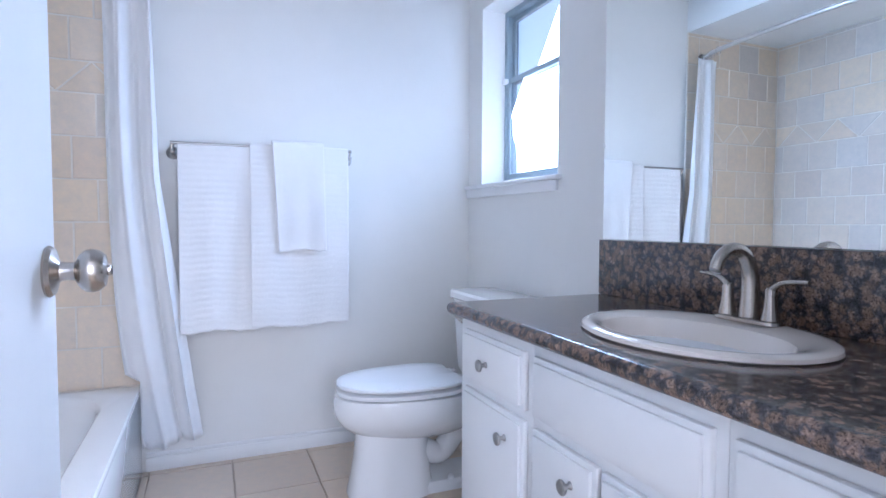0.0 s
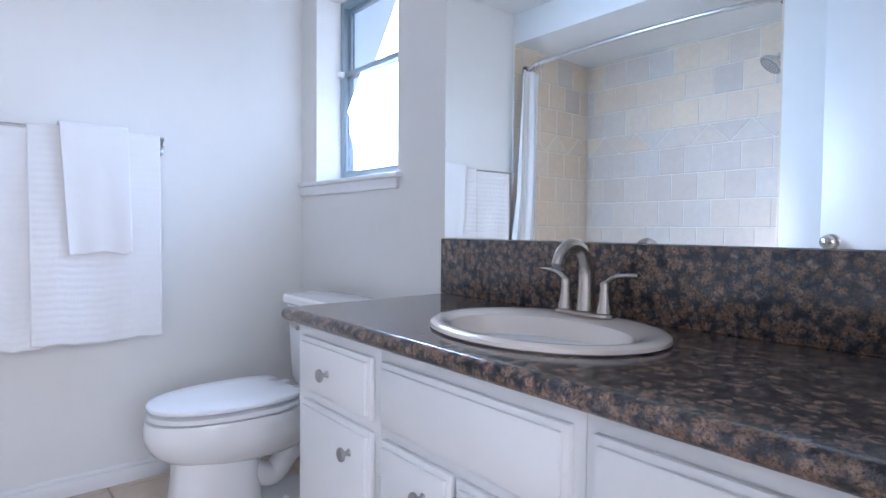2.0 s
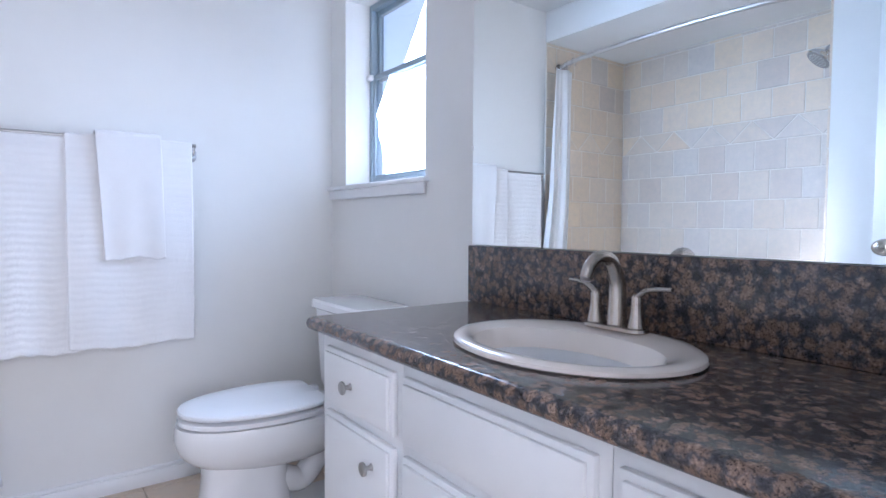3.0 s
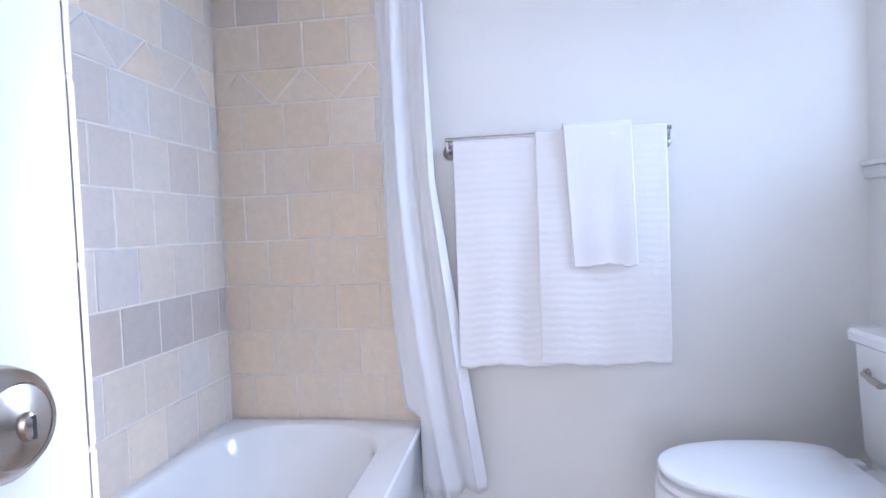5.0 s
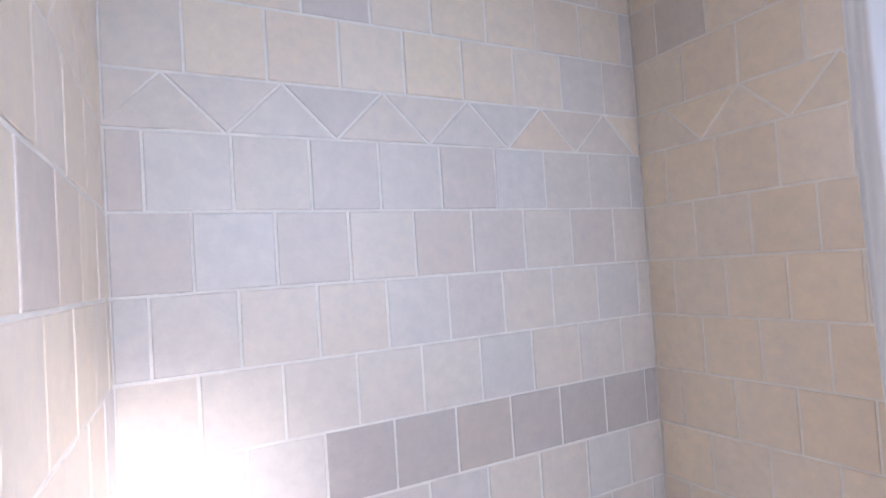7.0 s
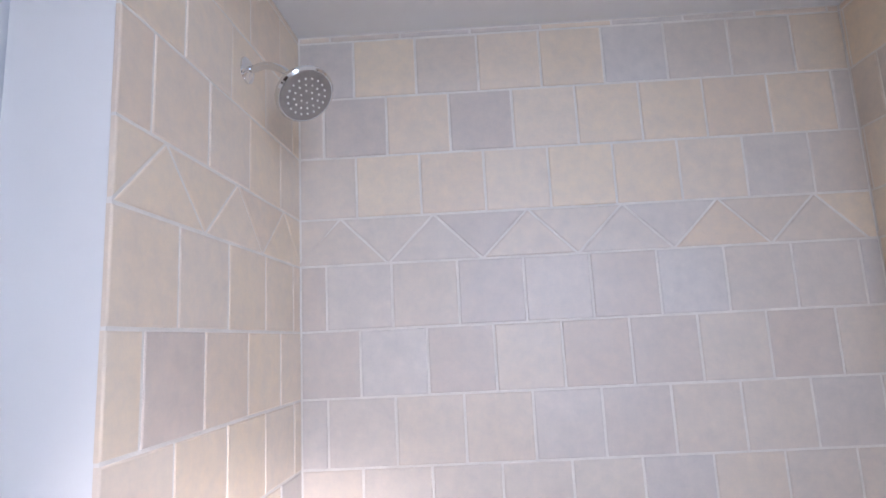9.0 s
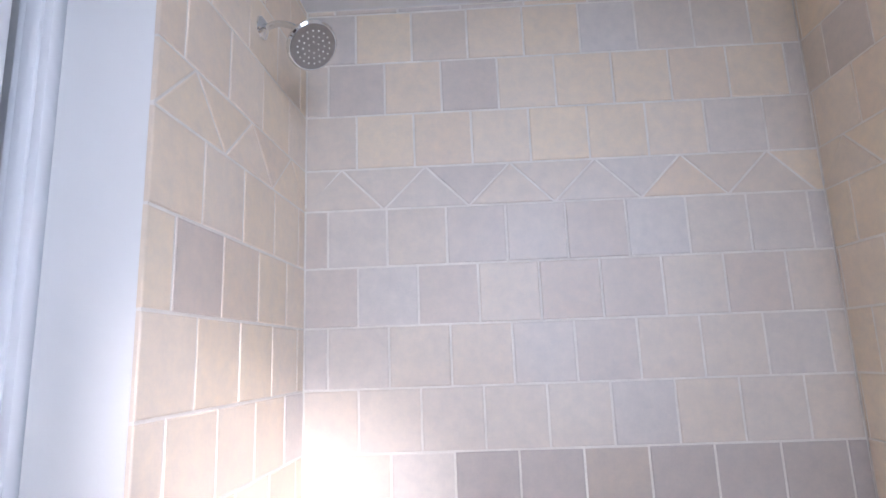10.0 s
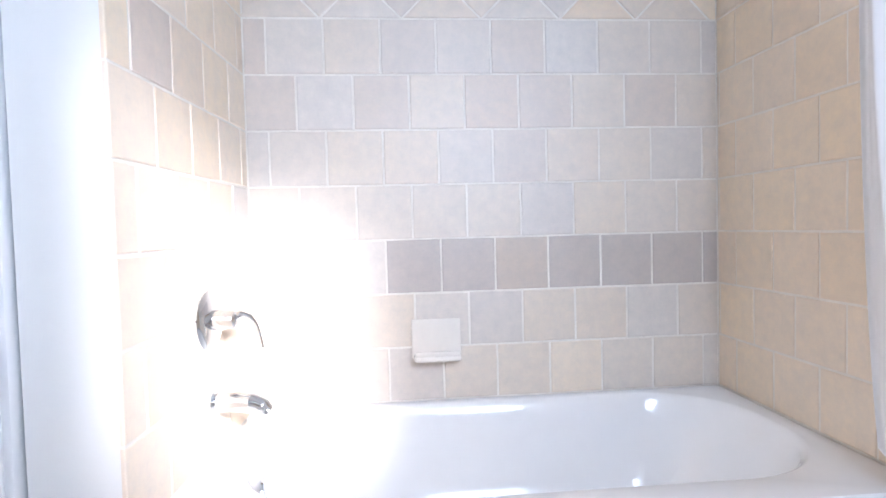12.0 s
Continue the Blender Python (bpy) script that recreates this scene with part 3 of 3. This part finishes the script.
towel("hand_towel", "smooth white hand towel folded over the bath towel", 1.300, 1.522, BZ + 0.014, 0.945, 1.05, 0.026, 0.0, 11, 0.003, 0.025)

# ---- toilet ----
TY = 0.985
toi = thing("toilet", (1.85, TY, 0), "white two-piece toilet with the lid down", "toilet")
bowl = [egg(1.84, TY, 0.19, 0.17, 0.085, 0.215), egg(1.85, TY, 0.262, 0.19, 0.115, 0.233), egg(1.86, TY, 0.330, 0.21, 0.144, 0.256), egg(1.865, TY, 0.370, 0.225, 0.168, 0.284),
        egg(1.865, TY, 0.385, 0.23, 0.180, 0.312), egg(1.865, TY, 0.392, 0.235, 0.187, 0.340), egg(1.865, TY, 0.390, 0.235, 0.187, 0.372), egg(1.865, TY, 0.386, 0.23, 0.183, 0.388), egg(1.865, TY, 0.36, 0.22, 0.165, 0.392)]
for ring in bowl:
    for p in ring:
        p.z *= 1.032
part("bowl", loft(bowl), PORCELAIN, toi)
part("pedestal", loft([egg(1.70, TY, 0.172, 0.172, 0.126, 0.0, 48, 2.9), egg(1.70, TY, 0.171, 0.171, 0.125, 0.012, 48, 2.9), egg(1.70, TY, 0.160, 0.160, 0.114, 0.06, 48, 2.9), egg(1.70, TY, 0.146, 0.152, 0.104, 0.15, 48, 2.8), egg(1.70, TY, 0.140, 0.150, 0.102, 0.22, 48, 2.6), egg(1.70, TY, 0.140, 0.150, 0.102, 0.262, 48, 2.6)]), PORCELAIN, toi)
part("foot", loft([rounded(1.94, TY, 0.20, 0.105, 0.05, 0.0), rounded(1.94, TY, 0.198, 0.103, 0.05, 0.025), rounded(1.94, TY, 0.185, 0.090, 0.05, 0.040), rounded(1.94, TY, 0.16, 0.05, 0.04, 0.044)]), PORCELAIN, toi)
part("trapway", tube(spline([(1.80, TY - 0.030, 0.17), (1.90, TY - 0.022, 0.13), (1.97, TY - 0.022, 0.20), (2.03, TY - 0.022, 0.27), (2.10, TY - 0.03, 0.20), (2.11, TY - 0.03, 0.03)], 6), [0.046] * 12 + [0.050] * 12 + [0.046] * 7, 18), PORCELAIN, toi)
part("shelf", box((2.00, TY - 0.12, 0.30), (2.265, TY + 0.12, 0.405), 0.02, 3), PORCELAIN, toi)


def lid_ring(inset, z, n=56):
    """Elongated lid outline: rounded nose, widest past the middle, straight back edge with cut corners."""
    out = []
    for i in range(n):
        a = -0.5 * math.pi + math.pi * i / (n - 1)
        c, k = math.cos(a), math.sin(a)
        out.append(Vector((1.80 - (0.315 - inset) * c ** 0.92 if c > 1e-6 else 1.80, TY + (0.187 - inset) * math.copysign(abs(k) ** 0.88, k), z + 0.012)))
    for dx, half in ((0.05, 0.186), (0.10, 0.178), (0.135, 0.162), (0.16, 0.146), (0.172 - inset, 0.135)):
        out.append(Vector((1.80 + dx, TY + half - inset, z + 0.012)))
    for dx, half in ((0.172 - inset, 0.135), (0.16, 0.146), (0.135, 0.162), (0.10, 0.178), (0.05, 0.186)):
        out.append(Vector((1.80 + dx, TY - half + inset, z + 0.012)))
    return out


part("seat", loft([lid_ring(0.012, 0.3925), lid_ring(0.0, 0.398), lid_ring(0.0, 0.412), lid_ring(0.008, 0.416)]), SEAT, toi)
part("lid", loft([lid_ring(0.012, 0.4245), lid_ring(0.002, 0.427), lid_ring(0.0, 0.434), lid_ring(0.004, 0.440), lid_ring(0.03, 0.445), lid_ring(0.09, 0.448)]), SEAT, toi, "closed white lid")
for dx, dy in ((-0.235, 0.085), (-0.235, -0.085), (0.09, 0.13), (0.09, -0.13)):
    part("bumper", box((1.80 + dx - 0.012, TY + dy - 0.008, 0.4275), (1.80 + dx + 0.012, TY + dy + 0.008, 0.4375), 0.002), SEAT, toi)
for dy in (-0.07, 0.07):
    part("hinge", box((1.974, TY + dy - 0.02, 0.402), (2.012, TY + dy + 0.02, 0.444), 0.008, 3), SEAT, toi)
part("tank", loft([rounded(2.165, TY, 0.085, 0.185, 0.03, 0.405), rounded(2.165, TY, 0.093, 0.20, 0.035, 0.43), rounded(2.162, TY, 0.105, 0.210, 0.035, 0.732)]), PORCELAIN, toi)
part("tank_lid", loft([rounded(2.160, TY, 0.112, 0.222, 0.035, 0.733), rounded(2.158, TY, 0.118, 0.220, 0.04, 0.740), rounded(2.158, TY, 0.118, 0.220, 0.04, 0.762), rounded(2.158, TY, 0.110, 0.220, 0.04, 0.772), rounded(2.158, TY, 0.09, 0.19, 0.04, 0.774)]), PORCELAIN, toi)
fl = part("flush_lever", tube(spline([(2.045, 1.10, 0.662), (2.036, 1.09, 0.662), (2.034, 1.055, 0.657), (2.032, 1.01, 0.652)], 5), [0.009] * 5 + [0.009] * 5 + [0.012] * 6, 12, 0.7), NICKEL, toi, "brushed nickel flush lever")
part("boss", lathe([(0.001, 0), (0.014, 0), (0.012, 0.008), (0.001, 0.010)], Matrix.Translation((2.052, 1.10, 0.662)) @ facing((-1, 0, 0))), NICKEL, fl)
part("bolt_cap", lathe([(0.001, 0.02), (0.016, 0.02), (0.014, 0.032), (0.006, 0.038), (0.001, 0.038)], Matrix.Translation((1.93, TY - 0.082, 0.02))), SEAT, toi)

# ---- vanity ----
CX, CT, CB = 1.742, 0.830, 0.792
CN, CS = 0.388, S + 0.002
D0, D1, DT = 0.620, 0.763, 0.594     # drawer fronts and door tops


def panel(name, y0, y1, z0, z1, parent):
    """Overlay front: slab with a stepped lip all round."""
    p = part(name, box((CX - 0.014, y0, z0), (CX, y1, z1), 0.003), CABINET, parent)
    part("field", box((CX - 0.023, y0 + 0.012, z0 + 0.012), (CX - 0.014, y1 - 0.012, z1 - 0.012), 0.002), CABINET, p)
    return p


def pull(y, z, parent):
    m = Matrix.Translation((CX - 0.023, y, z)) @ facing((-1, 0, 0))
    k = part("knob", lathe([(0.001, 0), (0.009, 0), (0.008, 0.002), (0.0055, 0.005), (0.0055, 0.014), (0.008, 0.017), (0.0155, 0.019), (0.0165, 0.022), (0.0155, 0.025), (0.0115, 0.0265), (0.0105, 0.0258), (0.001, 0.0265)], m, 28), PEWTER, parent, "round pewter knob")
    return k


def cabinet(label, y0, y1):
    c = thing("vanity_cabinet", (CX + 0.25, (y0 + y1) / 2, 0), label, "cabinet", "vanity cabinets")
    part("body", box((CX, y0, 0.095), (W - 0.002, y1, CB), 0.001), CABINET, c)
    part("toe_kick", box((CX + 0.065, y0, 0.0), (W - 0.002, y1, 0.0945)), CABINET, c)
    return c


c1 = cabinet("white painted vanity unit with a drawer over a door", -0.017, CN)
d = panel("drawer_front", 0.004, 0.345, D0, D1, c1)
pull(0.187, 0.690, d)
d = panel("door", 0.004, 0.345, 0.125, DT, c1)
pull(0.082, 0.530, d)
part("hinge", box((CX - 0.014, 0.347, 0.46), (CX - 0.002, 0.353, 0.51), 0.002), CABINET, d)
c2 = cabinet("white painted vanity unit under the sink with two doors", -0.555, -0.018)
panel("false_front", -0.535, -0.036, D0, D1, c2)
d = panel("door", -0.270, -0.036, 0.125, DT, c2)
pull(-0.198, 0.530, d)
part("hinge", box((CX - 0.014, -0.034, 0.45), (CX - 0.002, -0.028, 0.51), 0.002), CABINET, d)
d = panel("door", -0.535, -0.284, 0.125, DT, c2)
pull(-0.356, 0.530, d)
c3 = cabinet("white painted vanity unit beside the doorway", CS, -0.556)
panel("false_front", CS + 0.02, -0.574, D0, D1, c3)
panel("door", CS + 0.02, -0.574, 0.125, DT, c3)

SX, SY = 2.008, -0.243
top = thing("granite_countertop", (2.0, (CN + CS) / 2, CB), "polished brown granite vanity top with a backsplash", "countertop")


def oval(hx, hy, z, dx=0.0, n=64):
    return [Vector((SX + dx + hx * math.cos(2 * math.pi * (i + 0.5) / n), SY + hy * math.sin(2 * math.pi * (i + 0.5) / n), z)) for i in range(n)]


def slab_ring(inset, z):
    x0, x1, y0, y1 = CX - 0.035 + inset, W - 0.002, CS, CN + 0.049 - inset
    return rounded((x0 + x1) / 2, (y0 + y1) / 2, (x1 - x0) / 2, (y1 - y0) / 2, 0.012, z, 64)


mid = (CB + CT) / 2
nose = [slab_ring(0.018 * (1 - math.cos(a)), mid + 0.019 * math.sin(a)) for a in [math.pi * (k / 10 - 0.5) for k in range(11)]]
slab = loft([oval(0.19, 0.25, CB)] + nose + [slab_ring(0.026, CT), slab_ring(0.034, CT), oval(0.20, 0.26, CT), oval(0.19, 0.25, CT), oval(0.19, 0.25, CB)], False, False)
part("slab", slab, GRANITE, top)
part("backsplash", box((W - 0.024, CS, CT + 0.0005), (W - 0.002, CN + 0.042, 1.015), 0.002), GRANITE, top)

sink = thing("sink", (SX, SY, CT), "biscuit oval drop-in bathroom sink", "sink")
part("basin", loft([oval(0.215, 0.272, CT + 0.0005), oval(0.220, 0.278, CT + 0.004), oval(0.218, 0.276, CT + 0.011), oval(0.210, 0.268, CT + 0.016), oval(0.194, 0.253, CT + 0.0165, -0.002), oval(0.170, 0.236, CT + 0.014, -0.014), oval(0.150, 0.220, CT + 0.006, -0.024),
                    oval(0.142, 0.212, CT - 0.02, -0.026), oval(0.125, 0.185, CT - 0.07, -0.026), oval(0.085, 0.12, CT - 0.12, -0.02), oval(0.03, 0.03, CT - 0.135, -0.015)], False, True), BISCUIT, sink)
part("drain", lathe([(0.001, 0), (0.021, 0), (0.020, 0.003), (0.001, 0.004)], Matrix.Translation((SX - 0.015, SY, CT - 0.134))), CHROME, sink)

FX, FY, FZ = 2.182, -0.228, CT + 0.0155
fau = thing("sink_faucet", (FX, FY, FZ), "brushed nickel two-handle faucet with an arched spout", "faucet")
part("deck_plate", loft([rounded(FX, FY, 0.027, 0.082, 0.027, FZ), rounded(FX, FY, 0.029, 0.084, 0.029, FZ + 0.003), rounded(FX, FY, 0.027, 0.082, 0.027, FZ + 0.009), rounded(FX, FY, 0.022, 0.076, 0.022, FZ + 0.012)]), NICKEL, fau)
sp = spline([(FX + 0.004, FY, FZ + 0.008), (FX + 0.006, FY, FZ + 0.06), (FX + 0.002, FY, FZ + 0.115), (FX - 0.022, FY, FZ + 0.158), (FX - 0.060, FY, FZ + 0.168), (FX - 0.092, FY, FZ + 0.150), (FX - 0.106, FY, FZ + 0.122)], 6)
part("spout", tube(sp, [0.023 - 0.009 * min(1, i / 24) for i in range(len(sp))], 20), NICKEL, fau)
part("aerator", lathe([(0.001, 0), (0.0115, 0), (0.0115, 0.004), (0.001, 0.004)], Matrix.Translation(sp[-1]) @ facing(sp[-1] - sp[-2])), PEWTER, fau)
for sgn in (-1, 1):
    y = FY + sgn * 0.056
    h = part("handle", lathe([(0.001, 0.006), (0.021, 0.006), (0.020, 0.014), (0.0145, 0.040), (0.0125, 0.066), (0.013, 0.078), (0.010, 0.084), (0.001, 0.085)], Matrix.Translation((FX, y, FZ))), NICKEL, fau)
    lv = spline([(FX, y - sgn * 0.002, FZ + 0.078), (FX, y + sgn * 0.022, FZ + 0.095), (FX + 0.002, y + sgn * 0.050, FZ + 0.101), (FX + 0.004, y + sgn * 0.082, FZ + 0.103)], 5)
    part("lever", tube(lv, [0.011 - 0.004 * i / 15 for i in range(len(lv))], 14, 0.62), NICKEL, h)

mir = thing("wall_mirror", (W, -0.25, 1.0), "large frameless wall mirror above the vanity", "mirror")
part("glass", box((W - 0.0075, CS + 0.004, 1.0165), (W - 0.0015, 0.431, 2.10), 0.0008, 1), MIRROR, mir, "", False)
part("clip", box((W - 0.011, 0.422, 1.33), (W - 0.001, 0.435, 1.345), 0.002), PLASTIC, mir, "clear mirror clip")

# ---- outdoors, seen through the window ----
ground = solid("ground", box((-300, -300, -0.5), (300, 300, -0.12)), GROUND, "dry ground outside the house", "ground", "structure", False)
eave = thing("roof_eave", (2.9, 1.0, 2.25), "painted roof eave above the window", "eave")
part("soffit", box((W + 0.165, -1.5, 2.52), (2.9, 3.0, 2.55)), SIDING, eave)
part("fascia", box((2.9, -1.5, 2.48), (2.93, 3.0, 2.62), 0.003), TRIM, eave)

# ---- wall and floor tiles ----
GAP, DEEP = 0.0055, 0.009
TILE_MESHES = {}


def tile_mesh(shape, w, h, mat):
    """A worn-edged tile: w along local x, h along local y, face at local z."""
    key = (shape, round(w, 3), round(h, 3), mat.name)
    if key not in TILE_MESHES:
        outline = [(0, 0), (w, 0), (w, h), (0, h)]
        if shape == "up":
            outline = [(0, 0), (w, 0), (w / 2, h)]
        if shape == "down":
            outline = [(0, h), (w / 2, 0), (w, h)]
        if shape == "start":
            outline = [(0, h), (0, 0), (w, h)]
        if shape == "end":
            outline = [(0, h), (w, 0), (w, h)] if w < 0.135 else [(0, h), (0.1263, 0), (w, 0), (w, h)]

        def inset(d, z):
            pts = [Vector((*p, 0)) for p in outline]
            res = []
            for i, p in enumerate(pts):
                a, b = (pts[i - 1] - p).normalized(), (pts[(i + 1) % len(pts)] - p).normalized()
                s = max(0.25, math.sqrt(max(0.0, (1 - a.dot(b)) / 2)))
                res.append(p + (a + b).normalized() * d / s + Vector((0, 0, z)))
            return res
        bm = loft([inset(GAP / 2, 0), inset(GAP / 2, DEEP - 0.003), inset(GAP / 2 + 0.0008, DEEP - 0.001), inset(GAP / 2 + 0.003, DEEP)], False, True)
        TILE_MESHES[key] = mesh_of("tile", bm, mat, False)
    return TILE_MESHES[key]


rng = random.Random(5)


def lay(parent, at, across, up, shape, w, h, mat):
    """Set one tile with its lower corner at the place given, slightly uneven."""
    ob = new("tile", tile_mesh(shape, w, h, mat))
    a, u = Vector(across), Vector(up)
    nrm = a.cross(u)
    m = Matrix((a, u, nrm)).transposed().to_4x4()
    ob.matrix_basis = Matrix.Translation(Vector(at) + nrm * rng.uniform(-0.0007, 0.0007)) @ m @ pose(0, 0, 0, rng.uniform(-0.25, 0.25), rng.uniform(-0.25, 0.25), rng.uniform(-0.15, 0.15))
    ob.parent = parent


def tile_wall(parent, origin, across, length, first, zig, pick):
    """Courses of square tiles with a zigzag band. first: joint offset of the two bonds."""
    o, a = Vector(origin), Vector(across)
    courses = [(RIM + k * ROW, ROW, k) for k in range(7)] + [(BORDER + 0.127 + k * 0.172, 0.172, 10 + k) for k in range(3)]
    for z, h, k in courses:
        off = first[(k + (1 if k >= 10 else 0)) % 2]
        if off > 0.175:
            off -= 0.175
        joints = [0.0] + [off + 0.175 * i for i in range(12) if 0.01 < off + 0.175 * i < length - 0.01] + [length]
        for s, e in zip(joints, joints[1:]):
            lay(parent, o + a * s + Vector((0, 0, z)), across, (0, 0, 1), "square", e - s, h, pick(k, (s + e) / 2))
    zs, half, hb = BORDER, 0.1263, 0.127
    lo = [zig + 2 * half * i for i in range(-1, 8)]
    tops = []
    for x in lo:
        if x >= -0.06 and x + 2 * half <= length + 0.06:
            lay(parent, o + a * x + Vector((0, 0, zs)), across, (0, 0, 1), "up", 2 * half, hb, pick(8, x))
            tops.append(x + half)
    for x in tops[:-1]:
        lay(parent, o + a * x + Vector((0, 0, zs)), across, (0, 0, 1), "down", 2 * half, hb, pick(8, x))
    lay(parent, o + Vector((0, 0, zs)), across, (0, 0, 1), "start", tops[0], hb, pick(8, 0))
    lay(parent, o + a * tops[-1] + Vector((0, 0, zs)), across, (0, 0, 1), "end", length - tops[-1], hb, pick(8, length))
    joints = [0.0] + [0.09 + 0.2 * i for i in range(10) if 0.09 + 0.2 * i < length - 0.02] + [length]
    for s, e in zip(joints, joints[1:]):
        lay(parent, o + a * s + Vector((0, 0, BORDER + 0.127 + 0.516)), across, (0, 0, 1), "square", e - s, TOP - BORDER - 0.127 - 0.517, pick(14, s))


def pick_west(k, y):
    if k == 2 and y > 0.42:
        return TILE_DARK
    return TILE_PALE if (k < 7 and rng.random() < 0.97) or rng.random() < 0.55 else TILE_BUFF


def pick_end(k, y):
    return TILE_BUFF if rng.random() < 0.96 else TILE_PALE


def backing(name, lo, hi, parent):
    b = part(name, box(lo, hi), GROUT, parent, "pale grout between the tiles", False)
    return b


g = backing("grout_bed", (-0.0098, -0.0098, RIM - 0.02), (-0.0022, N + 0.0098, TOP), wall_west)
tile_wall(wall_west, (-DEEP, 0, 0), (0, 1, 0), N, (0.069, 0.156), -0.0165, pick_west)
backing("grout_bed", (-0.06, -0.0098, RIM - 0.02), (0.744, -0.0022, TOP), wall_partition)
tile_wall(wall_partition, (0.748, -DEEP, 0), (-1, 0, 0), 0.748, (0.172, 0.085), 0.0, pick_end)
backing("grout_bed", (-0.0034, N + 0.0022, RIM - 0.02), (0.80, N + 0.0098, TOP), wall_north)
tile_wall(wall_north, (0.0, N + DEEP, 0), (1, 0, 0), 0.80, (0.098, 0.010 + 0.175), -0.02, pick_end)

FT, FX0, FY0 = 0.33, 1.45 - 5 * 0.33, 1.152 - 7 * 0.33
for i in range(9):
    for j in range(9):
        x0, x1 = max(FX0 + i * FT, 0.76), min(FX0 + (i + 1) * FT, W)
        y0, y1 = max(FY0 + j * FT, S - 0.12), min(FY0 + (j + 1) * FT, N + 0.009)
        if x1 - x0 > 0.02 and y1 - y0 > 0.02:
            lay(floor, (x0, y0, -DEEP), (1, 0, 0), (0, 1, 0), "square", x1 - x0, y1 - y0, FLOOR_TILE)
